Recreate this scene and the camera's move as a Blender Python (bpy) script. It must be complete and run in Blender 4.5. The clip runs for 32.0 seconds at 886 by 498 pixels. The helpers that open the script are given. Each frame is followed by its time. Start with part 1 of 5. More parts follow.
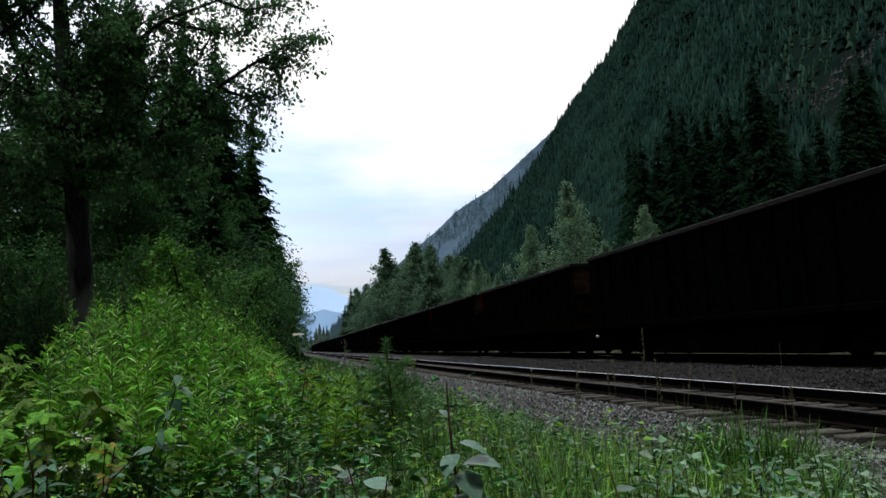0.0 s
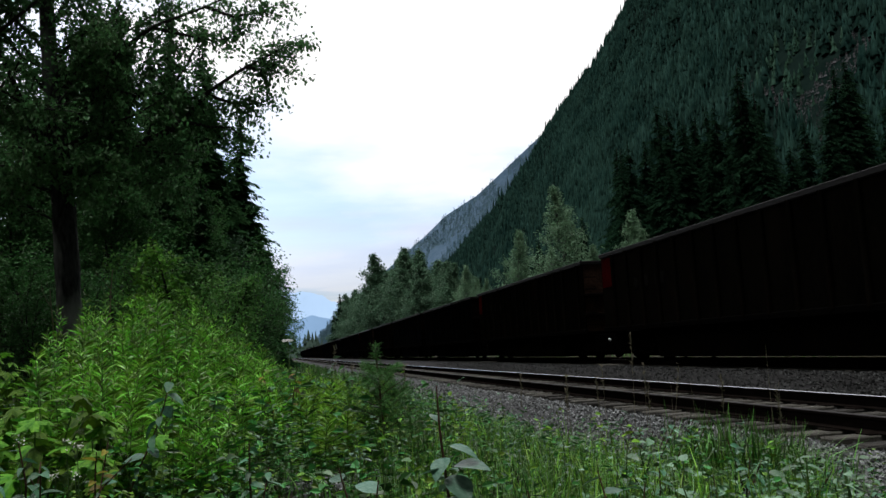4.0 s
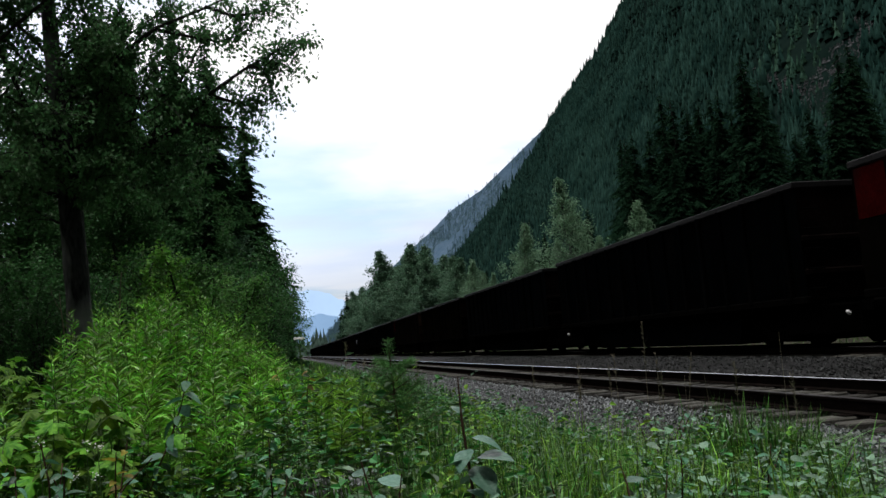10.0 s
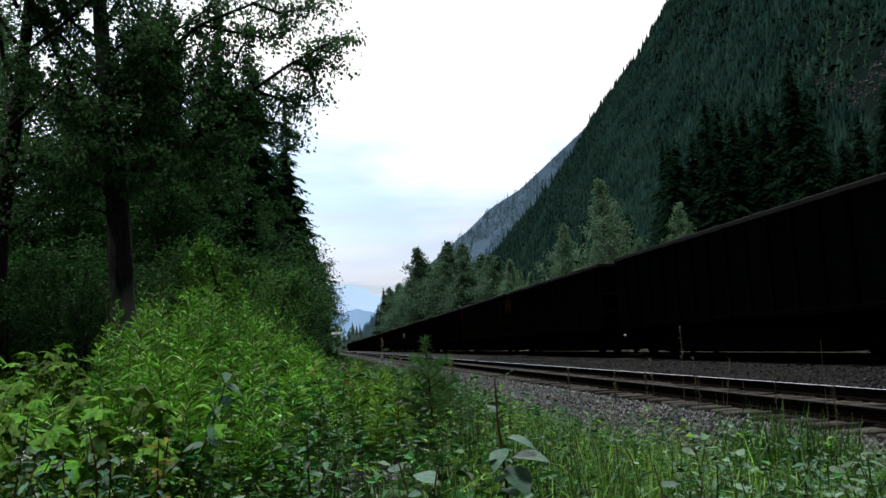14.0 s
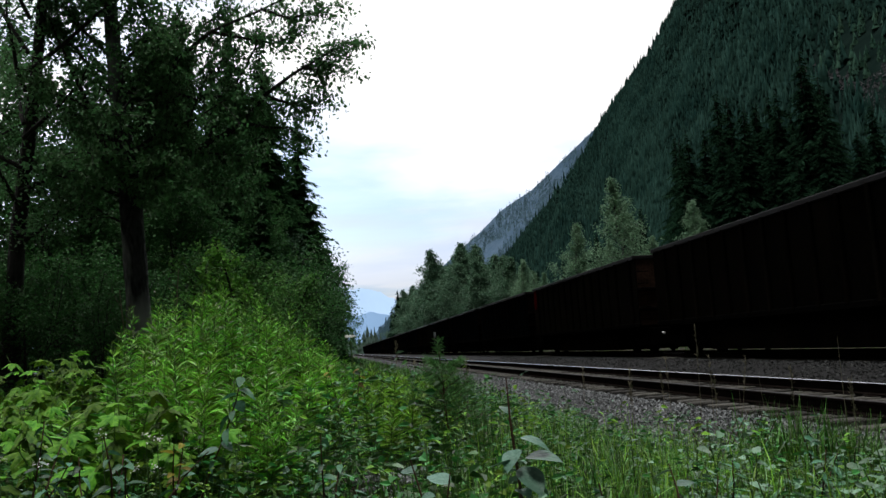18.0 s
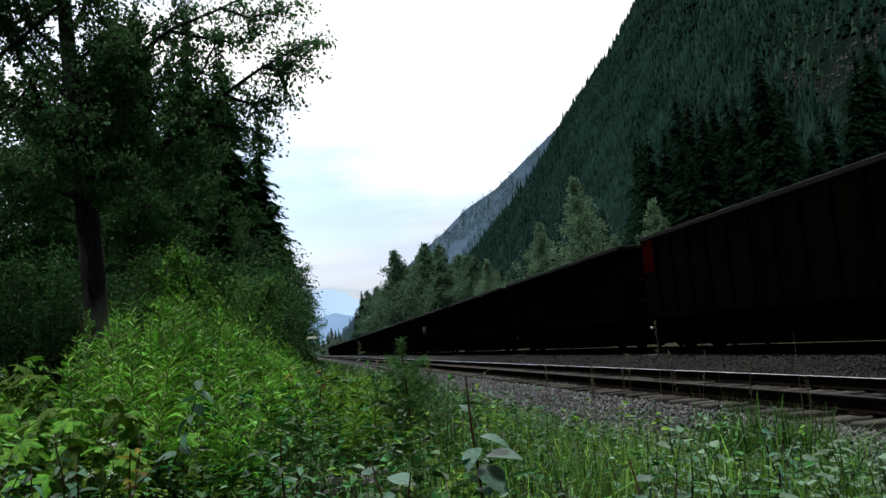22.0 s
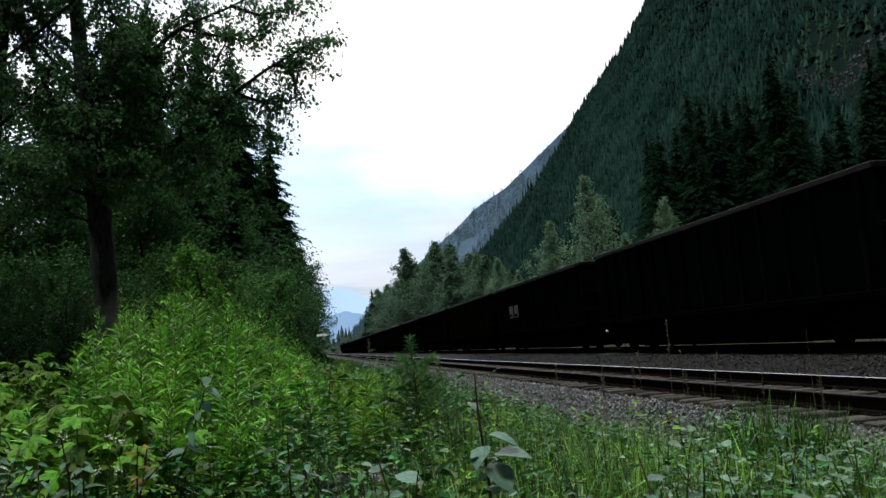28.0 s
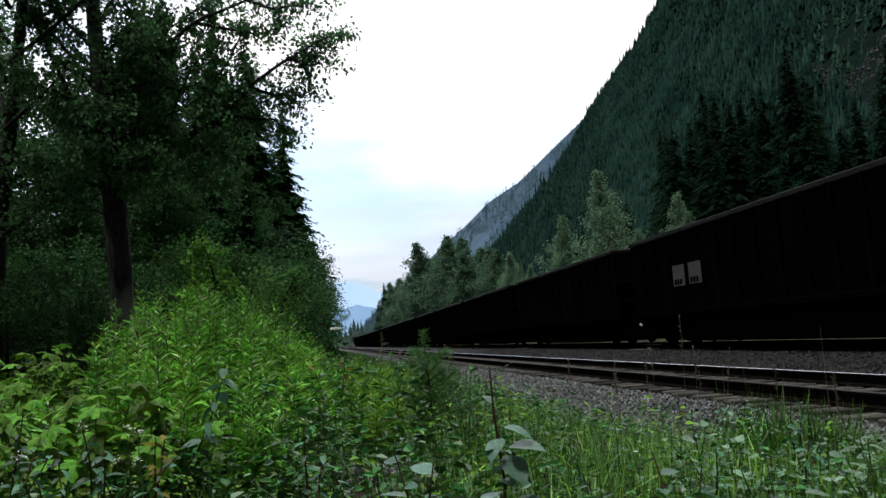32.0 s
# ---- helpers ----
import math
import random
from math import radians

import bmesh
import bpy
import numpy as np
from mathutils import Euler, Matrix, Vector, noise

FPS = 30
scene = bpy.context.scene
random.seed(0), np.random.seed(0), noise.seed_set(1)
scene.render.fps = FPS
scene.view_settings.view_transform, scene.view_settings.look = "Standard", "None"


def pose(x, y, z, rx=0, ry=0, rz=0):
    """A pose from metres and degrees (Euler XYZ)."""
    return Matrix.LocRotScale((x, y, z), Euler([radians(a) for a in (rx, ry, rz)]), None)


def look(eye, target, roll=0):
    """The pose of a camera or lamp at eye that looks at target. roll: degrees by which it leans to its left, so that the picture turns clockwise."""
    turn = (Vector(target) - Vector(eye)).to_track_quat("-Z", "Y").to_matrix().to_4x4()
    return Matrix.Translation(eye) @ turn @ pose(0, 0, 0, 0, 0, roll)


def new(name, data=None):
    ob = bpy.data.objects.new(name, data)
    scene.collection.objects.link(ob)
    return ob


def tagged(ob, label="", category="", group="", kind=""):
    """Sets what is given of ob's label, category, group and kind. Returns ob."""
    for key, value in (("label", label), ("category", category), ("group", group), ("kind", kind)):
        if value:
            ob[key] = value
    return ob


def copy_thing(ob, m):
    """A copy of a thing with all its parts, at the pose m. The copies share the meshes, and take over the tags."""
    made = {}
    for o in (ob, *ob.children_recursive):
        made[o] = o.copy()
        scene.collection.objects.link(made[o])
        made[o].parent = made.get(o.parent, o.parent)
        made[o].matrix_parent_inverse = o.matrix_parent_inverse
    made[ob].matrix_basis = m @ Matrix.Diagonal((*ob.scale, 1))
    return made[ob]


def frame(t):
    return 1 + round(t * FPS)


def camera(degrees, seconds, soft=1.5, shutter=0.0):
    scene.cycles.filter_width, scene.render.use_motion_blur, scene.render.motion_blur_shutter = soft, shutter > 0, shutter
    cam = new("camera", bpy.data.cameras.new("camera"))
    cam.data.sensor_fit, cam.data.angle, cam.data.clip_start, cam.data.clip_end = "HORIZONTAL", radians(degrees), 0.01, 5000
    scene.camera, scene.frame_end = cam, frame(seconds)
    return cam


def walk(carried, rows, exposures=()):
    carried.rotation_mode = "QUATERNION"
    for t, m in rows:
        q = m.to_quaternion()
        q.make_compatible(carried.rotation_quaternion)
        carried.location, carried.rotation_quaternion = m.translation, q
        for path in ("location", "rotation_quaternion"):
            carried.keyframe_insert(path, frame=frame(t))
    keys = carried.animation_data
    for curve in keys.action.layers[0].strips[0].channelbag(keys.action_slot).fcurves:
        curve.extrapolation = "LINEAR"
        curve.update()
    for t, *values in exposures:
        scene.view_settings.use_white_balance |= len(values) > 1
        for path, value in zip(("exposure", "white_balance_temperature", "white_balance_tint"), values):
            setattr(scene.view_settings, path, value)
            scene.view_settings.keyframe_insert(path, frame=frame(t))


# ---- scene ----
cam = camera(56.8, 32.0)
PATH = [
    (0, (0.026, 0.010, 0.808), (1.857, 9.774, 1.956), -2.77),
    (0.5, (0.034, -0.003, 0.812), (1.856, 9.758, 1.999), -2.93),
    (1, (0.037, 0.002, 0.810), (1.806, 9.774, 1.980), -3.28),
    (1.5, (0.031, -0.009, 0.810), (1.798, 9.761, 2.007), -3.04),
    (2, (0.024, -0.017, 0.810), (1.836, 9.747, 1.980), -2.80),
    (2.5, (0.018, -0.017, 0.808), (1.906, 9.733, 1.984), -2.93),
    (3, (0.013, -0.013, 0.808), (1.901, 9.737, 1.986), -2.88),
    (3.5, (0.016, -0.020, 0.808), (1.962, 9.714, 2.019), -3.03),
    (5.5, (0.024, -0.012, 0.806), (1.971, 9.729, 1.959), -3.53),
    (6, (0.025, -0.011, 0.805), (1.946, 9.738, 1.937), -3.91),
    (6.5, (0.028, -0.006, 0.805), (1.903, 9.754, 1.919), -4.12),
    (7, (0.029, -0.005, 0.806), (1.844, 9.765, 1.926), -3.94),
    (7.5, (0.028, -0.007, 0.805), (1.832, 9.765, 1.926), -3.63),
    (8, (0.023, -0.018, 0.806), (1.838, 9.748, 1.964), -3.57),
    (8.5, (0.011, 0.001, 0.805), (1.736, 9.787, 1.929), -4.07),
    (9, (-0.004, -0.001, 0.806), (1.873, 9.739, 2.075), -4.51),
    (9.5, (-0.011, -0.005, 0.804), (1.846, 9.735, 2.096), -3.69),
    (10, (-0.007, -0.004, 0.802), (1.889, 9.747, 1.953), -4.48),
    (10.5, (-0.009, -0.013, 0.805), (1.431, 9.815, 1.958), -3.41),
    (11, (-0.007, -0.018, 0.805), (1.375, 9.812, 2.015), -3.35),
    (11.5, (-0.007, -0.020, 0.805), (1.460, 9.804, 1.960), -3.37),
    (12, (-0.011, -0.022, 0.806), (1.521, 9.795, 1.944), -3.15),
    (12.5, (-0.011, -0.016, 0.805), (1.554, 9.789, 1.995), -3.52),
    (13, (-0.014, -0.023, 0.805), (1.568, 9.780, 1.982), -2.91),
    (13.5, (-0.017, -0.026, 0.804), (1.463, 9.796, 1.962), -2.97),
    (14, (-0.017, -0.026, 0.805), (1.428, 9.801, 1.961), -2.85),
    (14.5, (-0.015, -0.025, 0.803), (1.409, 9.808, 1.936), -2.72),
    (15, (-0.012, -0.025, 0.805), (1.358, 9.814, 1.960), -3.45),
    (15.5, (-0.010, -0.024, 0.809), (1.281, 9.822, 1.984), -3.75),
    (17.5, (-0.010, -0.027, 0.805), (1.196, 9.833, 1.955), -3.82),
    (18, (-0.008, -0.026, 0.804), (1.279, 9.820, 1.990), -3.72),
    (18.5, (-0.010, -0.030, 0.804), (1.360, 9.806, 1.978), -4.08),
    (19, (-0.010, -0.032, 0.800), (1.429, 9.806, 1.868), -3.83),
    (19.5, (-0.013, -0.033, 0.799), (1.550, 9.779, 1.928), -3.89),
    (20, (-0.010, -0.027, 0.799), (1.578, 9.782, 1.917), -4.27),
    (20.5, (-0.008, -0.028, 0.799), (1.657, 9.771, 1.899), -5.25),
    (21, (-0.006, -0.026, 0.801), (1.644, 9.762, 2.016), -4.61),
    (21.5, (0.004, -0.022, 0.800), (1.769, 9.747, 1.998), -4.92),
    (22, (0.006, -0.017, 0.800), (1.728, 9.766, 1.956), -4.54),
    (22.5, (0.010, -0.008, 0.800), (1.777, 9.764, 1.980), -4.67),
    (23, (0.012, -0.005, 0.799), (1.780, 9.764, 2.005), -4.15),
    (23.5, (0.018, 0.006, 0.798), (1.811, 9.779, 1.925), -4.07),
    (24, (0.019, 0.005, 0.798), (1.786, 9.777, 1.968), -4.33),
    (24.5, (0.019, 0.004, 0.796), (1.858, 9.766, 1.948), -4.16),
    (26.5, (0.016, 0.005, 0.797), (1.771, 9.780, 1.968), -3.94),
    (27, (0.015, 0.005, 0.796), (1.674, 9.796, 1.974), -4.01),
    (27.5, (0.012, 0.005, 0.796), (1.673, 9.797, 1.963), -4.05),
    (28, (0.014, 0.007, 0.796), (1.611, 9.812, 1.942), -4.33),
    (28.5, (0.014, 0.005, 0.797), (1.598, 9.805, 2.004), -4.10),
    (29, (0.015, 0.005, 0.799), (1.573, 9.811, 1.990), -4.30),
    (29.5, (0.020, 0.012, 0.798), (1.526, 9.829, 1.964), -4.35),
    (30, (0.021, 0.010, 0.797), (1.490, 9.833, 1.955), -4.08),
    (30.5, (0.014, 0.002, 0.795), (1.454, 9.830, 1.957), -3.79),
    (31, (0.011, -0.003, 0.796), (1.470, 9.821, 1.961), -3.53),
    (31.5, (0.006, -0.009, 0.799), (1.439, 9.820, 1.957), -3.40),
    (32, (0.002, -0.010, 0.795), (1.448, 9.824, 1.883), -3.92),
]
walk(cam, [(t, look(eye, target, roll)) for t, eye, target, roll in PATH], exposures=[(0, 0.52), (9, 0.56), (20, 0.62), (32, 0.68)])

# ---- light: a bright overcast evening sky ----
world = bpy.data.worlds.new("world")
scene.world = world
world.use_nodes = True
wn, wl = world.node_tree.nodes, world.node_tree.links
wn.clear()
w_out, w_bg = wn.new("ShaderNodeOutputWorld"), wn.new("ShaderNodeBackground")
w_sky = wn.new("ShaderNodeTexSky")
w_sky.sky_type, w_sky.sun_disc = "NISHITA", False
w_sky.sun_elevation, w_sky.sun_rotation = radians(38), radians(-60)
w_sky.air_density, w_sky.dust_density = 1.0, 2.0
w_dim = wn.new("ShaderNodeMix")
w_dim.data_type, w_dim.blend_type = "RGBA", "MULTIPLY"
w_dim.inputs[0].default_value = 1.0
w_dim.inputs[7].default_value = (2.25, 2.2, 2.18, 1)
w_co, w_map = wn.new("ShaderNodeTexCoord"), wn.new("ShaderNodeMapping")
w_map.inputs["Scale"].default_value = (1.6, 1.6, 5.5)
w_map.inputs["Location"].default_value = (0.35, 0.1, 0.2)
w_noise, w_ramp, w_mix = wn.new("ShaderNodeTexNoise"), wn.new("ShaderNodeValToRGB"), wn.new("ShaderNodeMix")
w_noise.inputs["Scale"].default_value, w_noise.inputs["Detail"].default_value = 1.7, 7.0
w_ramp.color_ramp.elements[0].position, w_ramp.color_ramp.elements[1].position = 0.33, 0.56
w_mix.data_type = "RGBA"
w_mix.inputs[7].default_value = (12.3, 12.2, 12.4, 1)
wl.new(w_co.outputs["Generated"], w_map.inputs["Vector"])
wl.new(w_map.outputs["Vector"], w_noise.inputs["Vector"])
# the cloud sheet closes overhead and breaks up low over the valley
w_sep, w_high, w_sum = wn.new("ShaderNodeSeparateXYZ"), wn.new("ShaderNodeMapRange"), wn.new("ShaderNodeMath")
w_high.inputs["From Min"].default_value, w_high.inputs["From Max"].default_value = 0.03, 0.3
w_high.inputs["To Min"].default_value, w_high.inputs["To Max"].default_value = -0.2, 0.07
wl.new(w_co.outputs["Generated"], w_sep.inputs[0])
wl.new(w_sep.outputs["Z"], w_high.inputs["Value"])
wl.new(w_noise.outputs["Fac"], w_sum.inputs[0])
wl.new(w_high.outputs["Result"], w_sum.inputs[1])
wl.new(w_sum.outputs[0], w_ramp.inputs["Fac"])
wl.new(w_sky.outputs["Color"], w_dim.inputs[6])
wl.new(w_ramp.outputs["Color"], w_mix.inputs["Factor"])
wl.new(w_dim.outputs[2], w_mix.inputs[6])
# the evening light stands in the valley's end; overhead and behind it falls off
w_dot, w_fall, w_tone = wn.new("ShaderNodeVectorMath"), wn.new("ShaderNodeMapRange"), wn.new("ShaderNodeMix")
w_dot.operation = "DOT_PRODUCT"
w_dot.inputs[1].default_value = Vector((-0.1, 0.93, 0.35)).normalized()
wl.new(w_co.outputs["Generated"], w_dot.inputs[0])
w_fall.interpolation_type = "SMOOTHSTEP"
w_fall.inputs["From Min"].default_value, w_fall.inputs["From Max"].default_value = -0.1, 0.85
w_fall.inputs["To Min"].default_value, w_fall.inputs["To Max"].default_value = 0.07, 1.0
wl.new(w_dot.outputs["Value"], w_fall.inputs["Value"])
w_tone.data_type, w_tone.blend_type = "RGBA", "MULTIPLY"
w_tone.inputs[0].default_value = 1.0
wl.new(w_mix.outputs[2], w_tone.inputs[6])
wl.new(w_fall.outputs["Result"], w_tone.inputs[7])
# low over the horizon the light comes through thicker, bluer air and thin bands of cloud
w_low_map, w_low, w_lift, w_band, w_air = wn.new("ShaderNodeMapping"), wn.new("ShaderNodeTexNoise"), wn.new("ShaderNodeMath"), wn.new("ShaderNodeValToRGB"), wn.new("ShaderNodeMix")
w_low_map.inputs["Scale"].default_value = (3.0, 3.0, 22.0)
w_low.inputs["Scale"].default_value, w_low.inputs["Detail"].default_value = 1.6, 5.0
wl.new(w_co.outputs["Generated"], w_low_map.inputs["Vector"])
wl.new(w_low_map.outputs["Vector"], w_low.inputs["Vector"])
w_lift.operation, w_lift.inputs[1].default_value = "MULTIPLY_ADD", 0.17
wl.new(w_low.outputs["Fac"], w_lift.inputs[0])
wl.new(w_sep.outputs["Z"], w_lift.inputs[2])
w_band.color_ramp.elements[0].position, w_band.color_ramp.elements[0].color = 0.1, (0.34, 0.47, 0.72, 1)
w_band.color_ramp.elements[1].position, w_band.color_ramp.elements[1].color = 0.33, (1, 1, 1, 1)
for at, colour in ((0.15, (0.42, 0.54, 0.76, 1)), (0.175, (0.72, 0.7, 0.84, 1)), (0.21, (0.82, 0.77, 0.86, 1)), (0.26, (0.84, 0.87, 0.96, 1))):
    w_band.color_ramp.elements.new(at).color = colour
wl.new(w_lift.outputs[0], w_band.inputs["Fac"])
w_air.data_type, w_air.blend_type = "RGBA", "MULTIPLY"
w_air.inputs[0].default_value = 1.0
wl.new(w_tone.outputs[2], w_air.inputs[6])
wl.new(w_band.outputs["Color"], w_air.inputs[7])
wl.new(w_air.outputs[2], w_bg.inputs["Color"])
w_bg.inputs["Strength"].default_value = 0.072
wl.new(w_bg.outputs["Background"], w_out.inputs["Surface"])

sun_data = bpy.data.lights.new("sun", "SUN")
sun_data.energy, sun_data.angle, sun_data.color = 1.95, radians(16), (1.0, 0.98, 0.95)
sun = new("sun", sun_data)
sun.matrix_world = look((-3, 3, 45), (0, 8, 0))


# ---- materials ----
def shade(name, low, high, rough=0.8, scale=6.0, fine=40.0, bump=0.3, metal=0.0, vary=0.0, through_leaf=0.0, stain=None, stain_at=0.6, stretch=(1, 1, 1), spec=0.12, island=False):
    """A surface between two colours by coarse and fine noise, with relief, a stain colour and a random tone a piece."""
    m = bpy.data.materials.new(name)
    m.use_nodes = True
    n, l = m.node_tree.nodes, m.node_tree.links
    b, out = n["Principled BSDF"], n["Material Output"]
    co, mp = n.new("ShaderNodeTexCoord"), n.new("ShaderNodeMapping")
    mp.inputs["Scale"].default_value = stretch
    l.new(co.outputs["Object"], mp.inputs["Vector"])
    coarse, grain = n.new("ShaderNodeTexNoise"), n.new("ShaderNodeTexNoise")
    coarse.inputs["Scale"].default_value, coarse.inputs["Detail"].default_value = scale, 4.0
    grain.inputs["Scale"].default_value, grain.inputs["Detail"].default_value = fine, 3.0
    for tex in (coarse, grain):
        l.new(mp.outputs["Vector"], tex.inputs["Vector"])
    add = n.new("ShaderNodeMath")
    add.operation = "MULTIPLY_ADD"
    add.inputs[1].default_value = 0.55
    l.new(grain.outputs["Fac"], add.inputs[0])
    half = n.new("ShaderNodeMath")
    half.operation = "MULTIPLY"
    half.inputs[1].default_value = 0.5
    l.new(coarse.outputs["Fac"], half.inputs[0])
    l.new(half.outputs[0], add.inputs[2])
    ramp = n.new("ShaderNodeValToRGB")
    ramp.color_ramp.elements[0].position, ramp.color_ramp.elements[1].position = 0.36, 0.68
    ramp.color_ramp.elements[0].color, ramp.color_ramp.elements[1].color = (*low, 1), (*high, 1)
    l.new(add.outputs[0], ramp.inputs["Fac"])
    colour = ramp.outputs["Color"]
    if stain:
        big, edge, mix = n.new("ShaderNodeTexNoise"), n.new("ShaderNodeValToRGB"), n.new("ShaderNodeMix")
        big.inputs["Scale"].default_value, big.inputs["Detail"].default_value = scale * 0.37, 6.0
        l.new(mp.outputs["Vector"], big.inputs["Vector"])
        edge.color_ramp.elements[0].position, edge.color_ramp.elements[1].position = stain_at - 0.06, stain_at + 0.06
        l.new(big.outputs["Fac"], edge.inputs["Fac"])
        mix.data_type = "RGBA"
        mix.inputs[7].default_value = (*stain, 1)
        l.new(edge.outputs["Color"], mix.inputs["Factor"])
        l.new(colour, mix.inputs[6])
        colour = mix.outputs[2]
    if vary:
        src = n.new("ShaderNodeNewGeometry").outputs["Random Per Island"] if island else n.new("ShaderNodeObjectInfo").outputs["Random"]
        tone, hsv = n.new("ShaderNodeMapRange"), n.new("ShaderNodeHueSaturation")
        tone.inputs["To Min"].default_value, tone.inputs["To Max"].default_value = 1 - vary, 1 + vary
        l.new(src, tone.inputs["Value"])
        l.new(tone.outputs["Result"], hsv.inputs["Value"])
        hue = n.new("ShaderNodeMapRange")
        hue.inputs["To Min"].default_value, hue.inputs["To Max"].default_value = 0.5 - 0.03 * vary, 0.5 + 0.03 * vary
        l.new(src, hue.inputs["Value"])
        l.new(hue.outputs["Result"], hsv.inputs["Hue"])
        l.new(colour, hsv.inputs["Color"])
        colour = hsv.outputs["Color"]
    l.new(colour, b.inputs["Base Color"])
    b.inputs["Roughness"].default_value, b.inputs["Metallic"].default_value = rough, metal
    b.inputs["Specular IOR Level"].default_value = spec
    if bump:
        bp = n.new("ShaderNodeBump")
        bp.inputs["Strength"].default_value, bp.inputs["Distance"].default_value = bump, 0.02
        l.new(add.outputs[0], bp.inputs["Height"])
        l.new(bp.outputs["Normal"], b.inputs["Normal"])
    if through_leaf:
        tr, mixed = n.new("ShaderNodeBsdfTranslucent"), n.new("ShaderNodeMixShader")
        l.new(colour, tr.inputs["Color"])
        mixed.inputs["Fac"].default_value = through_leaf
        l.new(b.outputs["BSDF"], mixed.inputs[1])
        l.new(tr.outputs["BSDF"], mixed.inputs[2])
        l.new(mixed.outputs["Shader"], out.inputs["Surface"])
    return m


def leafy(name, low, high, vary=0.4, rough=0.5, lit=0.25, spec=0.12, scale=0.9):
    return shade(name, low, high, rough=rough, scale=scale, fine=scale * 10, bump=0.0, vary=vary, through_leaf=lit, spec=spec, island=True)


M_SOIL = shade("soil", (0.014, 0.015, 0.009), (0.045, 0.042, 0.026), scale=1.2, fine=14, bump=0.8)
M_FOREST_FLOOR = shade("forest_floor", (0.003, 0.008, 0.007), (0.009, 0.018, 0.015), scale=0.01, fine=0.15, bump=0.0, spec=0.0, rough=1.0)
M_BALLAST = shade("ballast_bed", (0.012, 0.012, 0.013), (0.05, 0.05, 0.053), scale=9, fine=42, bump=1.0)
M_STONE = shade("ballast_stone", (0.014, 0.016, 0.0165), (0.26, 0.275, 0.28), scale=20, fine=90, bump=0.4, vary=0.9, island=True)
# darker stones for between the ties and between the tracks
M_STONE_DARK = shade("dark_ballast_stone", (0.002, 0.0022, 0.0022), (0.054, 0.057, 0.056), scale=20, fine=90, bump=0.4, vary=0.95, island=True)
M_TIE = shade("weathered_tie", (0.02, 0.0195, 0.0175), (0.082, 0.078, 0.068), scale=4, fine=60, bump=0.7, vary=0.5, stretch=(1, 8, 8))
# a darker ballast colour for the bed beyond x 7.2
M_BALLAST_DARK = shade("dark_ballast", (0.004, 0.004, 0.004), (0.015, 0.015, 0.0155), scale=9, fine=42, bump=1.0)
M_RAIL = shade("rusty_rail", (0.003, 0.0026, 0.0024), (0.01, 0.0078, 0.0068), rough=0.9, scale=5, fine=60, bump=0.3, spec=0.0)
M_RAILHEAD_NO_GLINT = shade("no_glint_rail_head", (0.012, 0.011, 0.011), (0.035, 0.032, 0.031), rough=0.6, scale=3, fine=30, bump=0.1, stretch=(8, 0.4, 8))
M_RAILHEAD = shade("polished_steel", (0.42, 0.43, 0.45), (0.6, 0.61, 0.63), rough=0.25, scale=3, fine=30, bump=0.05, metal=1.0, stretch=(8, 0.4, 8))
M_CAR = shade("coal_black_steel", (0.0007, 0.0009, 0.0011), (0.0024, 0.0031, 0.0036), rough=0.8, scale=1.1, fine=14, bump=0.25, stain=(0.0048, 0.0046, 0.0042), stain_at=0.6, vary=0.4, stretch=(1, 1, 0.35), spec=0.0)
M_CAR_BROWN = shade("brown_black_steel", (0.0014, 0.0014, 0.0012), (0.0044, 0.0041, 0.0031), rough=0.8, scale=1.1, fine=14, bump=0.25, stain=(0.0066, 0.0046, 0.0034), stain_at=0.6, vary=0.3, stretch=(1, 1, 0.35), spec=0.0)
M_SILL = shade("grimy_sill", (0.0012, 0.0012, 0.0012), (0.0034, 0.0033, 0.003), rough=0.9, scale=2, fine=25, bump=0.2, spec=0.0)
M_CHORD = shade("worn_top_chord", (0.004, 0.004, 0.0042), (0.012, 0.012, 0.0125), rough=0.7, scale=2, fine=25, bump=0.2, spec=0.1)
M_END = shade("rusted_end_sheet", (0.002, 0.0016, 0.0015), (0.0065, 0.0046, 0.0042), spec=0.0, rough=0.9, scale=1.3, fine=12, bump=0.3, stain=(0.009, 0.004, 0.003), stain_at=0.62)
M_RED = shade("faded_red_paint", (0.022, 0.0016, 0.0016), (0.042, 0.003, 0.003), spec=0.0, rough=0.6, scale=2.5, fine=20, bump=0.15, stain=(0.024, 0.006, 0.006), stain_at=0.6)
M_END_RUST = shade("bare_rusted_end", (0.012, 0.008, 0.006), (0.045, 0.026, 0.018), spec=0.0, rough=0.9, scale=1.3, fine=12, bump=0.3, stain=(0.02, 0.01, 0.007), stain_at=0.6)
M_WHITE = shade("dirty_white_paint", (0.05, 0.05, 0.05), (0.11, 0.11, 0.11), rough=0.6, scale=6, fine=40, bump=0.1)
M_VALVE = shade("white_valve_paint", (0.6, 0.6, 0.6), (0.8, 0.8, 0.8), rough=0.4, scale=20, fine=60, bump=0.05)
M_MARK = shade("faded_grey_marking", (0.003, 0.003, 0.0028), (0.009, 0.0088, 0.008), spec=0.0, rough=0.7, scale=8, fine=40, bump=0.1)
M_WHEEL = shade("oily_wheel_steel", (0.001, 0.001, 0.001), (0.0032, 0.003, 0.0028), spec=0.0, rough=0.8, scale=4, fine=30, bump=0.2)
M_BARK = shade("grey_bark", (0.007, 0.0075, 0.0075), (0.05, 0.053, 0.053), scale=4, fine=22, bump=1.0, stretch=(1, 1, 0.3), stain=(0.21, 0.22, 0.215), stain_at=0.58)
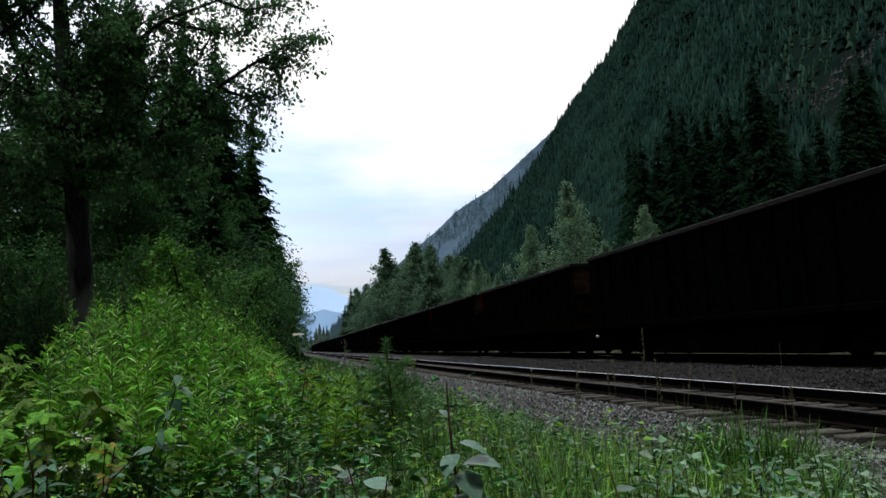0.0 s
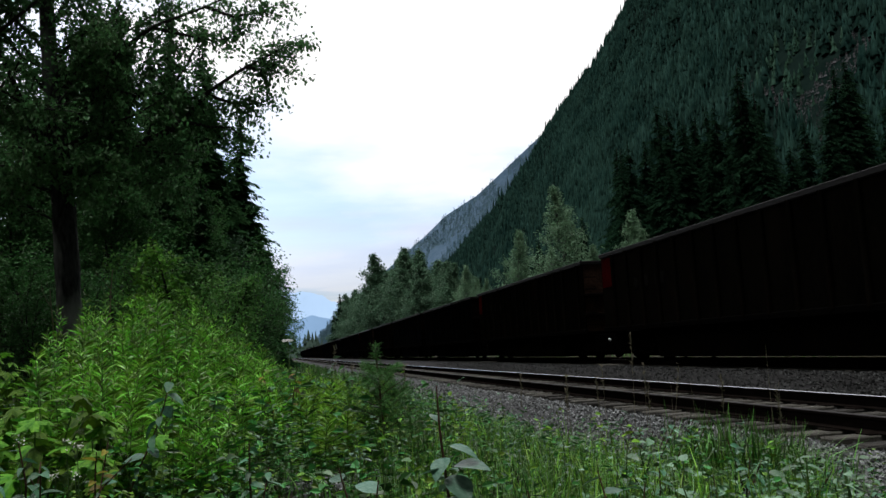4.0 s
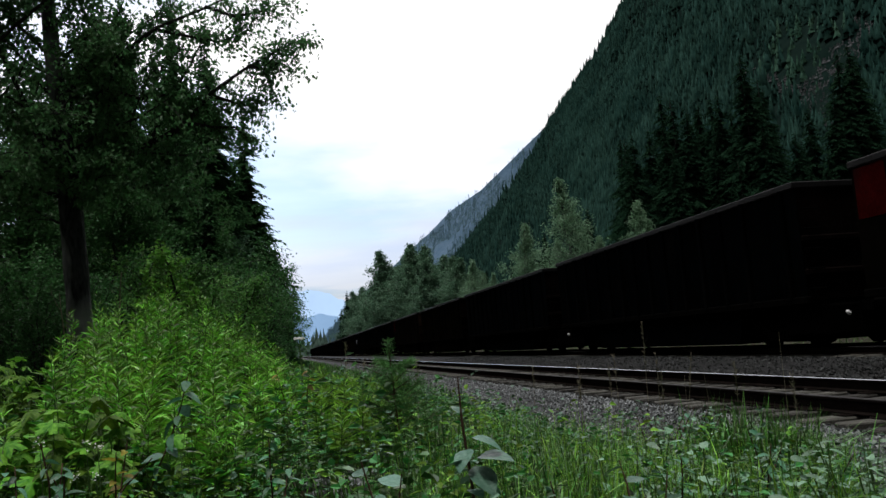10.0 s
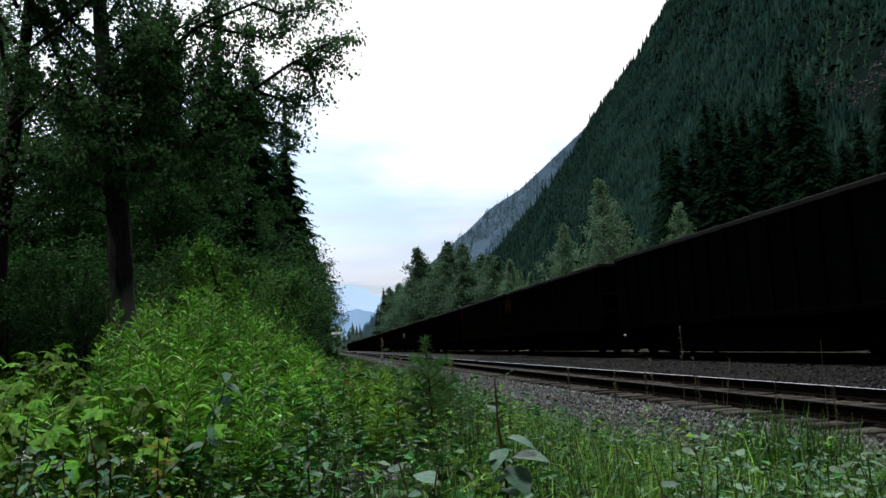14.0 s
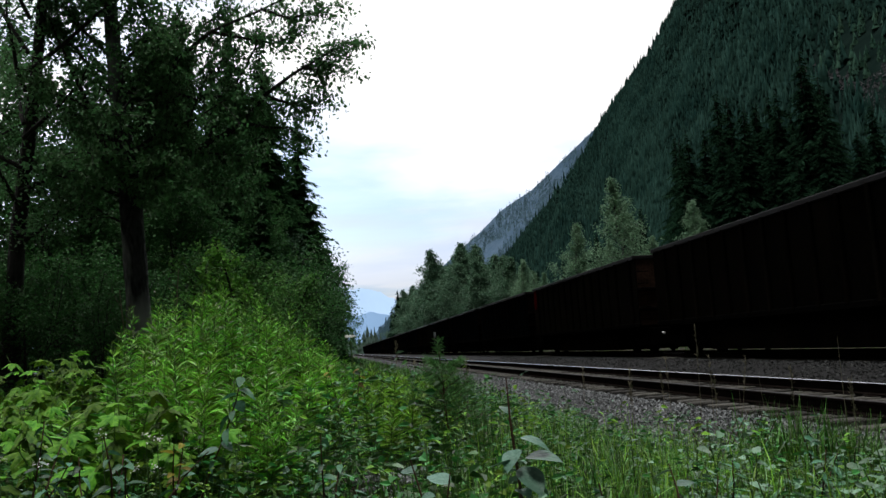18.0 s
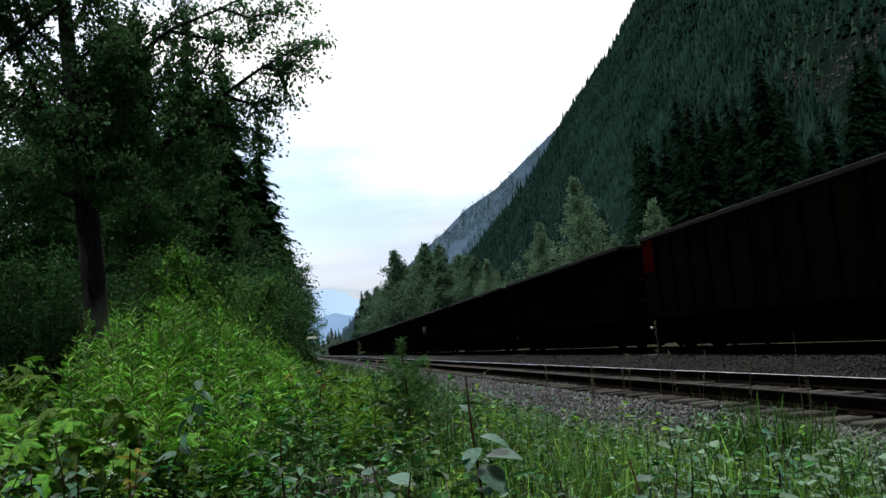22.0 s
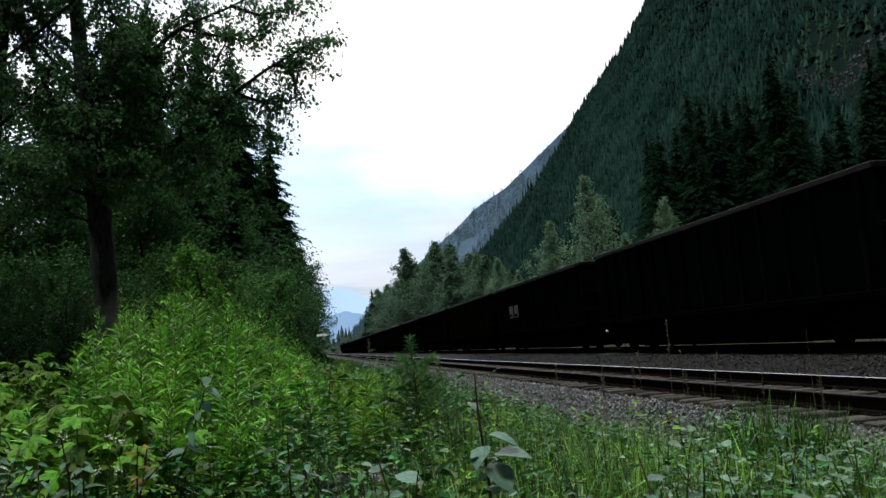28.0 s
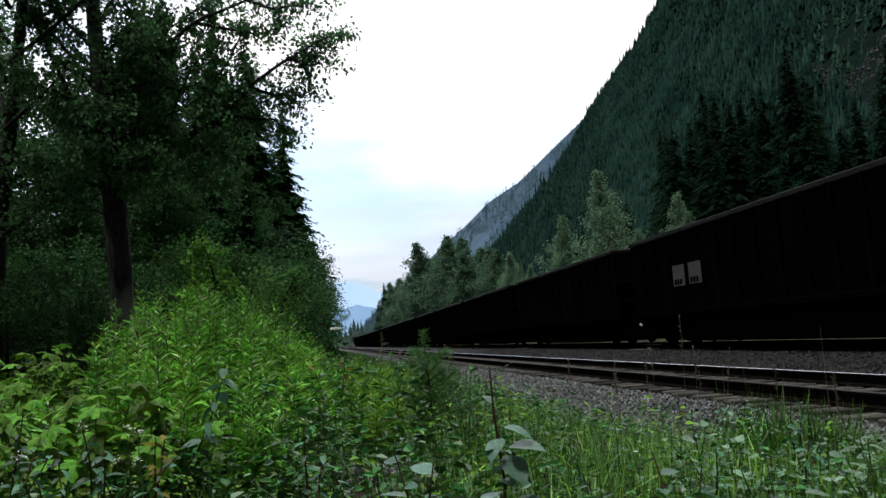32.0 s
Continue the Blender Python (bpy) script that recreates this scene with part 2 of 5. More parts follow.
M_BARK_DARK = shade("dark_bark", (0.01, 0.0095, 0.009), (0.036, 0.034, 0.032), scale=4, fine=22, bump=0.8, stretch=(1, 1, 0.3))
M_LEAF_TREE = leafy("cottonwood_leaf", (0.04, 0.118, 0.038), (0.095, 0.22, 0.082), lit=0.45, vary=0.45, spec=0.25)
M_LEAF_POPLAR = leafy("silvery_poplar_leaf", (0.1, 0.195, 0.112), (0.205, 0.335, 0.205), vary=0.35, lit=0.3)
M_LEAF_YOUNG = leafy("young_leaf", (0.055, 0.17, 0.02), (0.12, 0.28, 0.042), lit=0.3, vary=0.4)
M_LEAF_GREY = leafy("grey_green_leaf", (0.05, 0.12, 0.07), (0.12, 0.215, 0.132), vary=0.4, lit=0.3)
# a darker leaf green with the shade of the woods put into it
M_LEAF_DARK = leafy("shade_darkened_leaf", (0.018, 0.066, 0.018), (0.052, 0.14, 0.04), lit=0.35, vary=0.4)
M_LEAF_BUSH = leafy("bush_leaf", (0.04, 0.13, 0.026), (0.11, 0.25, 0.06), lit=0.35)
M_NEEDLE = leafy("spruce_needle", (0.0055, 0.019, 0.011), (0.016, 0.041, 0.021), vary=0.2, lit=0.3, rough=0.8, spec=0.0)
M_NEEDLE_PINE = leafy("pine_needle", (0.04, 0.13, 0.035), (0.09, 0.21, 0.06), lit=0.2)
M_WOOD_NEEDLE = leafy("wood_spruce_needle", (0.014, 0.048, 0.018), (0.043, 0.105, 0.04), vary=0.3, lit=0.25, rough=0.8, spec=0.0)
M_FAR_NEEDLE = leafy("far_conifer", (0.0035, 0.0125, 0.0108), (0.0175, 0.041, 0.0325), vary=0.3, scale=0.022, lit=0.0, rough=0.9, spec=0.0)
# distance haze is painted into the leaf colour of the far mountain's trees
M_FAR_HAZE = leafy("haze_tinted_far_conifer", (0.074, 0.138, 0.172), (0.115, 0.186, 0.222), vary=0.1, scale=0.008, lit=0.0, rough=0.95, spec=0.0)
# base colour of the valley woods is paled to hold the air's haze
M_VALLEY = leafy("haze_paled_valley_wood", (0.06, 0.1, 0.085), (0.1, 0.15, 0.12), vary=0.2, lit=0.0, rough=0.9, spec=0.0)
M_FAR_LEAF = leafy("far_broadleaf", (0.01, 0.029, 0.02), (0.03, 0.06, 0.041), vary=0.45, scale=0.05, lit=0.0, rough=0.9, spec=0.0)
M_FIREWEED = leafy("fireweed_leaf", (0.014, 0.085, 0.01), (0.235, 0.53, 0.046), lit=0.22, vary=0.8, spec=0.35, rough=0.38)
M_FIREWEED_STEM = shade("fireweed_stem", (0.04, 0.1, 0.03), (0.09, 0.14, 0.05), bump=0.1)
M_GRASS = leafy("grass_blade", (0.014, 0.065, 0.01), (0.095, 0.22, 0.033), lit=0.12, vary=0.8, spec=0.3, rough=0.42)
M_HERB = leafy("herb_leaf", (0.011, 0.07, 0.012), (0.05, 0.18, 0.033), lit=0.13, vary=0.7, spec=0.3, rough=0.42)
M_HERB_LIGHT = leafy("light_herb_leaf", (0.085, 0.21, 0.018), (0.21, 0.4, 0.042), lit=0.28, vary=0.55, spec=0.25, rough=0.42)
M_WILLOW = leafy("willow_leaf", (0.05, 0.115, 0.07), (0.15, 0.26, 0.18), vary=0.35, rough=0.4, lit=0.12, spec=0.35)
M_WILLOW_PIECE = shade("willow_leaf_piece", (0.022, 0.092, 0.044), (0.075, 0.19, 0.1), rough=0.42, scale=14, fine=70, bump=0.25, vary=0.65, through_leaf=0.15, spec=0.25)
M_BROAD_PIECE = shade("broad_leaf_piece", (0.04, 0.115, 0.075), (0.115, 0.235, 0.17), rough=0.38, scale=14, fine=70, bump=0.3, vary=0.4, through_leaf=0.15, spec=0.45)
M_PALE_PIECE = shade("pale_leaf_piece", (0.06, 0.15, 0.075), (0.19, 0.32, 0.2), rough=0.4, scale=14, fine=70, bump=0.25, vary=0.45, through_leaf=0.15, spec=0.45)
M_DRY = shade("dry_stem", (0.09, 0.08, 0.055), (0.2, 0.18, 0.13), bump=0.1)
M_TWIG = shade("brown_twig", (0.035, 0.02, 0.014), (0.09, 0.05, 0.035), bump=0.2)
M_PETAL = shade("white_petal", (0.6, 0.6, 0.58), (0.8, 0.8, 0.78), bump=0.0, through_leaf=0.3)
M_VIOLET = shade("violet_petal", (0.1, 0.09, 0.4), (0.2, 0.17, 0.6), bump=0.0, through_leaf=0.3)
M_YELLOWED = shade("yellowed_leaf", (0.13, 0.1, 0.02), (0.3, 0.27, 0.04), rough=0.5, scale=10, fine=60, bump=0.2, vary=0.5, through_leaf=0.3)
M_ROCK = shade("scree_rock", (0.02, 0.021, 0.023), (0.062, 0.063, 0.068), scale=0.05, fine=0.6, bump=1.0, vary=0.6, island=True)
# the far rock is tinted blue, so its base colour carries the haze
M_CLIFF = leafy("haze_tinted_cliff", (0.058, 0.105, 0.158), (0.104, 0.16, 0.228), vary=0.08, scale=0.006, lit=0.0, rough=0.95, spec=0.0)


# ---- mesh helpers ----
def rng_of(seed):
    return np.random.default_rng(seed)


def mesh_of(name, verts, faces, material, smooth=False):
    """A mesh from arrays: faces all of one size."""
    verts, faces = np.asarray(verts, np.float32), np.asarray(faces, np.int32)
    me = bpy.data.meshes.new(name)
    k = faces.shape[1]
    me.vertices.add(len(verts))
    me.vertices.foreach_set("co", verts.ravel())
    me.loops.add(faces.size)
    me.loops.foreach_set("vertex_index", faces.ravel())
    me.polygons.add(len(faces))
    me.polygons.foreach_set("loop_start", np.arange(0, faces.size, k, dtype=np.int32))
    me.polygons.foreach_set("use_smooth", np.full(len(faces), smooth))
    me.update(calc_edges=True)
    me.validate()
    me.materials.append(material)
    return me


class Soup:
    """Collects quads."""

    def __init__(self):
        self.v, self.f, self.n = [], [], 0

    def add(self, verts, faces):
        verts, faces = np.asarray(verts, float).reshape(-1, 3), np.asarray(faces, int)
        self.v.append(verts)
        self.f.append(faces + self.n)
        self.n += len(verts)
        return self

    def box(self, x0, x1, y0, y1, z0, z1):
        v = [(x, y, z) for x in (x0, x1) for y in (y0, y1) for z in (z0, z1)]
        return self.add(v, [(0, 1, 3, 2), (4, 6, 7, 5), (0, 4, 5, 1), (2, 3, 7, 6), (0, 2, 6, 4), (1, 5, 7, 3)])

    def mesh(self, name, material, smooth=False):
        return mesh_of(name, np.concatenate(self.v), np.concatenate(self.f), material, smooth)


def part(name, data, parent, label="", at=None):
    """Links a mesh as one object under a thing or a part."""
    ob = new(name, data)
    ob.parent = parent
    if at is not None:
        ob.matrix_local = at
    if label:
        ob["label"] = label
    return ob


def bevelled(name, size, material, width=0.01, segments=1):
    bm = bmesh.new()
    bmesh.ops.create_cube(bm, size=1.0)
    bmesh.ops.scale(bm, vec=size, verts=bm.verts)
    bmesh.ops.bevel(bm, geom=bm.edges[:], offset=width, segments=segments, affect="EDGES")
    me = bpy.data.meshes.new(name)
    bm.to_mesh(me)
    bm.free()
    me.materials.append(material)
    return me


def tube(points, radii, sides=7):
    """Quads of a tapered tube along points, closed at its tip."""
    p = np.asarray(points, float)
    d = np.gradient(p, axis=0)
    d /= np.linalg.norm(d, axis=1)[:, None] + 1e-9
    ref = np.where(np.abs(d[:, 2:3]) < 0.9, np.array([[0, 0, 1.0]]), np.array([[1.0, 0, 0]]))
    a = np.cross(d, ref)
    a /= np.linalg.norm(a, axis=1)[:, None] + 1e-9
    b = np.cross(d, a)
    ang = np.linspace(0, 2 * np.pi, sides, endpoint=False)
    ring = a[:, None] * np.cos(ang)[None, :, None] + b[:, None] * np.sin(ang)[None, :, None]
    v = p[:, None] + ring * np.asarray(radii, float)[:, None, None]
    i, j = np.meshgrid(np.arange(len(p) - 1), np.arange(sides), indexing="ij")
    k = (j + 1) % sides
    f = np.stack([i * sides + j, i * sides + k, (i + 1) * sides + k, (i + 1) * sides + j], -1).reshape(-1, 4)
    return v.reshape(-1, 3), f


def unit(v):
    return v / (np.linalg.norm(v, axis=-1, keepdims=True) + 1e-9)


def leaf_quads(p, rng, length, width, out=None, rise=0.2, fold=0.15, upright=0.8):
    """Folded lozenge leaves at points p. out: the way each points, or at random."""
    n = len(p)
    if out is None:
        out = rng.normal(size=(n, 3))
        out[:, 2] = out[:, 2] * 0.5 + rise
    d = unit(out)
    up = unit(np.array([0, 0, upright]) + rng.normal(size=(n, 3)) * 0.55)
    s = unit(np.cross(d, up))
    nn = np.cross(s, d)
    L = (length * rng.uniform(0.65, 1.25, n))[:, None]
    W = (width * rng.uniform(0.7, 1.2, n))[:, None]
    mid = p + d * L * 0.45
    v = np.stack([p, mid + s * W / 2 + nn * W * fold, p + d * L - np.array([0, 0, 1]) * L * 0.12, mid - s * W / 2 + nn * W * fold], 1)
    return v.reshape(-1, 3), np.arange(4 * n).reshape(-1, 4)


def ovate_leaves(p, rng, length, width, out, upright=0.8, fold=0.2, sag=0.15):
    """Leaves folded along the midrib, broadest below the middle: two quads each. length may differ leaf by leaf."""
    n = len(p)
    d = unit(out)
    up = unit(np.array([0, 0, upright]) + rng.normal(size=(n, 3)) * 0.5)
    s = unit(np.cross(d, up))
    nn = np.cross(s, d)
    L = (length * rng.uniform(0.7, 1.25, n))[:, None]
    W = (width * rng.uniform(0.75, 1.2, n))[:, None]
    down = np.array([0, 0, 1.0]) * L * sag
    a, b = p + d * L * 0.28 - down * 0.08, p + d * L * 0.66 - down * 0.45
    tip = p + d * L - down
    v = np.stack([p, a + s * W / 2 + nn * W * fold, b + s * W * 0.36 + nn * W * fold * 0.7, tip, b - s * W * 0.36 + nn * W * fold * 0.7, a - s * W / 2 + nn * W * fold], 1)
    f = np.array([(0, 1, 2, 3), (0, 3, 4, 5)])[None] + (np.arange(n) * 6)[:, None, None]
    return v.reshape(-1, 3), f.reshape(-1, 4)


# ---- ground ----
def wave(x, y, s, seed=0.0):
    return noise.noise(Vector((x * s + seed, y * s - seed, seed * 1.7)))


def step(a, b, v):
    u = min(1.0, max(0.0, (v - a) / (b - a)))
    return u * u * (3 - 2 * u)


def ground_z(x, y):
    """Height of the soil: a low shelf on the camera's side, a ditch edge, the track bed, then the valley floor."""
    near = 0.06 + 0.16 * math.exp(-(((x + 1.2) / 2.2) ** 2 + ((y - 6.5) / 3.0) ** 2)) - 0.5 * step(1.2, 3.4, x)
    z = near - 0.25 * step(3.4, 4.2, x) + 0.78 * step(14.3, 15.0, x) + 1.2 * step(22, 60, x) + 0.6 * step(4, 14, -x)
    z += 0.05 * wave(x, y, 0.9) * (1 if x < 3.6 or x > 15 else 0.2)
    if x > 60:
        z += 4 * step(60, 200, x)
    return z


def lines(parts):
    return np.array(sorted({round(v, 3) for a, b, n in parts for v in np.linspace(a, b, n)}))


gx = lines([(-4500, -200, 9), (-200, -20, 10), (-20, -4, 17), (-4, 4.4, 43), (4.4, 20, 20), (20, 200, 19), (200, 4500, 9)])
gy = lines([(-1500, -40, 7), (-40, 0, 17), (0, 14, 47), (14, 60, 47), (60, 300, 49), (300, 4600, 20)])
gv = np.array([(x, y, ground_z(x, y)) for y in gy for x in gx])
gi, gj = np.meshgrid(np.arange(len(gy) - 1), np.arange(len(gx) - 1), indexing="ij")
w = len(gx)
gf = np.stack([gi * w + gj, gi * w + gj + 1, (gi + 1) * w + gj + 1, (gi + 1) * w + gj], -1).reshape(-1, 4)
ground = tagged(new("ground", mesh_of("ground", gv, gf, M_SOIL, True)), "dark soil and leaf litter under the trackside plants", "ground", kind="structure")

# ---- ballast bed of both tracks ----
BED = [(3.0, -0.62), (3.4, -0.47), (4.05, -0.25), (4.4, -0.2), (4.65, -0.215), (7.3, -0.215), (7.7, -0.24), (8.4, -0.27), (9.3, -0.15), (9.9, -0.06), (10.3, -0.05), (10.8, -0.09), (13.4, -0.09), (13.9, -0.1), (14.5, -0.45), (15.2, -0.7)]


def bed_z(x):
    return float(np.interp(x, [a for a, _ in BED], [b for _, b in BED]))


bx = lines([(3.0, 15.2, 50)])
by = lines([(-40, 0, 21), (0, 40, 101), (40, 500, 93)])
bv = np.array([(x, y, bed_z(x) + 0.018 * wave(x, y, 3.1) + 0.02 * wave(x, y, 0.6, 4)) for y in by for x in bx])
bi, bj = np.meshgrid(np.arange(len(by) - 1), np.arange(len(bx) - 1), indexing="ij")
w = len(bx)
bf = np.stack([bi * w + bj, bi * w + bj + 1, (bi + 1) * w + bj + 1, (bi + 1) * w + bj], -1).reshape(-1, 4)
cut = bv[bf[:, 0], 0] > 7.2
tagged(new("ballast_bed", mesh_of("ballast_bed", bv, bf[~cut], M_BALLAST, True)), "grey crushed stone ballast under the empty track", "ballast", kind="structure")
tagged(new("ballast_bed_far", mesh_of("ballast_bed_far", bv, bf[cut], M_BALLAST_DARK, True)), "dark ballast under the train's track", "ballast", kind="structure")


def stones(name, x0, x1, y0, y1, count, size, seed, material, label, ease=1.6):
    """Loose ballast stones strewn on the bed, denser towards y0."""
    r = rng_of(seed)
    x = r.uniform(x0, x1, count)
    y = y0 + (y1 - y0) * r.uniform(0, 1, count) ** ease
    z = np.interp(x, [a for a, _ in BED], [b for _, b in BED]) + r.uniform(-0.012, 0.012, count)
    base = np.array([(1, 0, 0), (0, 1, 0), (-1, 0, 0), (0, -1, 0), (0, 0, 0.95), (0, 0, -0.95)])
    tris = np.array([(0, 1, 4), (1, 2, 4), (2, 3, 4), (3, 0, 4), (1, 0, 5), (2, 1, 5), (3, 2, 5), (0, 3, 5)])
    s = size * r.uniform(0.55, 1.3, count)
    jig = base[None] * r.uniform(0.6, 1.25, (count, 6, 3)) + r.normal(size=(count, 6, 3)) * 0.16
    a = r.uniform(0, 6.28, count)
    c, sn = np.cos(a)[:, None], np.sin(a)[:, None]
    px, py = jig[..., 0] * c - jig[..., 1] * sn, jig[..., 0] * sn + jig[..., 1] * c
    tilt = r.uniform(-0.8, 0.8, count)[:, None]
    pz = jig[..., 2] + px * tilt
    v = np.stack([px, py, pz], -1) * s[:, None, None] / 2 + np.stack([x, y, z + s * 0.18], -1)[:, None]
    f = tris[None] + (np.arange(count) * 6)[:, None, None]
    tagged(new(name, mesh_of(name, v.reshape(-1, 3), f.reshape(-1, 3), material)), label, "ballast stones", kind="stuff")


# ---- tracks ----
def rail_meshes(name, y0, y1):
    """The dark foot and web, and the bright worn head."""
    web = Soup()
    prof = [(-0.07, -0.15), (0.07, -0.15), (0.07, -0.14), (0.012, -0.122), (0.012, -0.045), (0.036, -0.03), (0.036, -0.006), (-0.036, -0.006), (-0.036, -0.03), (-0.012, -0.045), (-0.012, -0.122), (-0.07, -0.14)]
    n = len(prof)
    v = [(x, y, z) for y in (y0, y1) for x, z in prof]
    web.add(v, [(i, (i + 1) % n, n + (i + 1) % n, n + i) for i in range(n)])
    head = Soup()
    cap = [(-0.036, -0.006), (-0.03, 0.0), (0.03, 0.0), (0.036, -0.006)]
    v = [(x, y, z) for y in (y0, y1) for x, z in cap]
    head.add(v, [(i, i + 1, 5 + i, 4 + i) for i in range(3)])
    return web.mesh(name, M_RAIL), head.mesh(name + "_head", M_RAILHEAD)


def railway(name, cx, top, y0, y1, ties_to, label):
    track = tagged(new(name), label, "railway track", kind="structure")
    web, head = rail_meshes(name + "_rail", y0, y1)
    # the near rail's missing sky glint is put into a darker head colour
    no_glint = head.copy()
    no_glint.materials[0] = M_RAILHEAD_NO_GLINT
    for side in (-0.75, 0.75):
        rail = part("rail", web, track, "rusty steel rail with a polished head", Matrix.Translation((cx + side, 0, top)))
        part("rail_head", no_glint if side < 0 and cx < 8 else head, rail)
    r = rng_of(int(cx * 10))
    shapes = [bevelled("tie", (2.6, 0.22 + 0.01 * k, 0.17), M_TIE, 0.012 + 0.004 * k) for k in range(3)]
    plates = bevelled("tie_plate", (0.34, 0.19, 0.02), M_RAIL, 0.004)
    y, rest = y0 + 0.2, Soup()
    while y < y1:
        x, turn = cx + r.uniform(-0.06, 0.06), r.uniform(-1.5, 1.5)
        if 1 < y < ties_to:
            tie = part("tie", shapes[r.integers(3)], track, at=pose(x, y, top - 0.15 - 0.085 + r.uniform(-0.012, 0.003), 0, 0, turn))
            if y < 24 and cx < 8:
                for side in (-0.75, 0.75):
                    part("tie_plate", plates, tie, at=Matrix.Translation((side + cx - x, 0, 0.088)))
        else:
            rest.box(x - 1.3, x + 1.3, y - 0.11, y + 0.11, top - 0.32, top - 0.153)
        y += 0.53 + r.uniform(-0.03, 0.03)
    tagged(part("far_ties", rest.mesh("far_ties", M_TIE), track), kind="stuff")
    return track


railway("track_near", 5.95, 0.0, -40, 420, 80, "empty railway track with rusty rails on weathered wooden ties")
railway("track_far", 12.1, 0.1, -300, 600, 60, "railway track carrying the coal train")

# ---- coal train ----
PITCH, BODY, FRONT, SPEED = 17.435, 15.7, 29.67, 4.93
HALF, TOP, SILL = 1.6, 3.51, 1.02


def wheelset_mesh():
    """Axle and both wheels turned from one profile."""
    half = [(0.0, 0.085), (0.62, 0.09), (0.66, 0.14), (0.69, 0.36), (0.68, 0.44), (0.71, 0.445), (0.73, 0.42), (0.82, 0.41), (0.82, 0.36), (0.77, 0.3), (0.77, 0.16), (0.83, 0.13), (0.84, 0.08), (1.0, 0.07), (1.0, 0.0)]
    prof = [(-x, r) for x, r in reversed(half[1:])] + half
    return Soup().add(*tube([(x + 1e-4 * k, 0, 0) for k, (x, _) in enumerate(prof)], [r for _, r in prof], 12)).mesh("wheelset", M_WHEEL, True)


def side_frame_mesh():
    """A cast frame: arch bar, sloping legs and the two bearing jaws."""
    s = Soup()
    outline = [(-1.1, 0.52), (-1.05, 0.62), (-0.7, 0.64), (-0.35, 0.82), (0.35, 0.82), (0.7, 0.64), (1.05, 0.62), (1.1, 0.52), (0.75, 0.44), (0.4, 0.2), (-0.4, 0.2), (-0.75, 0.44)]
    inner = [(-0.62, 0.52), (-0.6, 0.55), (-0.5, 0.56), (-0.25, 0.68), (0.25, 0.68), (0.5, 0.56), (0.6, 0.55), (0.62, 0.52), (0.5, 0.46), (0.28, 0.33), (-0.28, 0.33), (-0.5, 0.46)]
    n = len(outline)
    v = [(x, y, z) for x in (-0.07, 0.07) for ring in (outline, inner) for y, z in ring]
    f = []
    for i in range(n):
        k = (i + 1) % n
        f += [(i, k, n + k, n + i), (2 * n + k, 2 * n + i, 3 * n + i, 3 * n + k), (i, 2 * n + i, 2 * n + k, k), (n + i, n + k, 3 * n + k, 3 * n + i)]
    s.add(v, f)
    return s.mesh("side_frame", M_WHEEL)


def disc_mesh(name, r, depth, material, n=14):
    s = Soup()
    v, f = tube([(-depth, 0, 0), (-depth * 0.98, 0, 0), (0, 0, 0), (depth * 0.2, 0, 0)], [0.0, r * 0.8, r, 0.0], n)
    return s.add(v, f).mesh(name, material, True)


WHEELSET, SIDE_FRAME, CAP = wheelset_mesh(), side_frame_mesh(), disc_mesh("bearing_cap", 0.1, 0.06, M_WHEEL)
BOLSTER = bevelled("bolster", (2.0, 0.4, 0.28), M_WHEEL, 0.04)
SPRINGS = bevelled("spring_nest", (0.1, 0.95, 0.34), M_WHEEL, 0.04)
BEAM = bevelled("brake_beam", (1.9, 1.6, 0.34), M_WHEEL, 0.04)
DRAFT = bevelled("draft_gear", (2.5, 1.4, 0.66), M_WHEEL, 0.05)
COUPLER = bevelled("coupler", (0.22, 0.95, 0.26), M_WHEEL, 0.06)
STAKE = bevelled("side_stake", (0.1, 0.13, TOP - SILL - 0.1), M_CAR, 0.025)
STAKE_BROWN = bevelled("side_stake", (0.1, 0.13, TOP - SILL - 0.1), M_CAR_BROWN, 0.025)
COCK = disc_mesh("angle_cock", 0.045, 0.09, M_VALVE, 10)
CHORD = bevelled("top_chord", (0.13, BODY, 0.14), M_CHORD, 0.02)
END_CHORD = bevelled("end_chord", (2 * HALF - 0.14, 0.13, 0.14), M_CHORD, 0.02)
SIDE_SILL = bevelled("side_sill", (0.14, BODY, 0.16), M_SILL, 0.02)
RUNG = bevelled("rung", (0.42, 0.03, 0.03), M_SILL, 0.008)
END_RIB = bevelled("end_rib", (2 * HALF - 0.1, 0.1, 0.14), M_END, 0.03)


def sheet(name, material, *box):
    return Soup().box(*box).mesh(name, material)


def tub_mesh(material, cx):
    """Half of the low bathtub belly between the trucks."""
    s = Soup()
    for x0, x1 in ((cx - 0.61, cx + 0.61),):
        y0, y1, y2, y3 = -4.85, -4.55, 4.55, 4.85
        v = [(x0, y0, SILL - 0.07), (x1, y0, SILL - 0.07), (x0, y1, 0.13), (x1, y1, 0.13), (x0, y2, 0.13), (x1, y2, 0.13), (x0, y3, SILL - 0.07), (x1, y3, SILL - 0.07)]
        s.add(v, [(0, 1, 3, 2), (2, 3, 5, 4), (4, 5, 7, 6), (0, 6, 7, 1), (0, 2, 4, 6), (1, 7, 5, 3)])
    return s.mesh("belly", material)


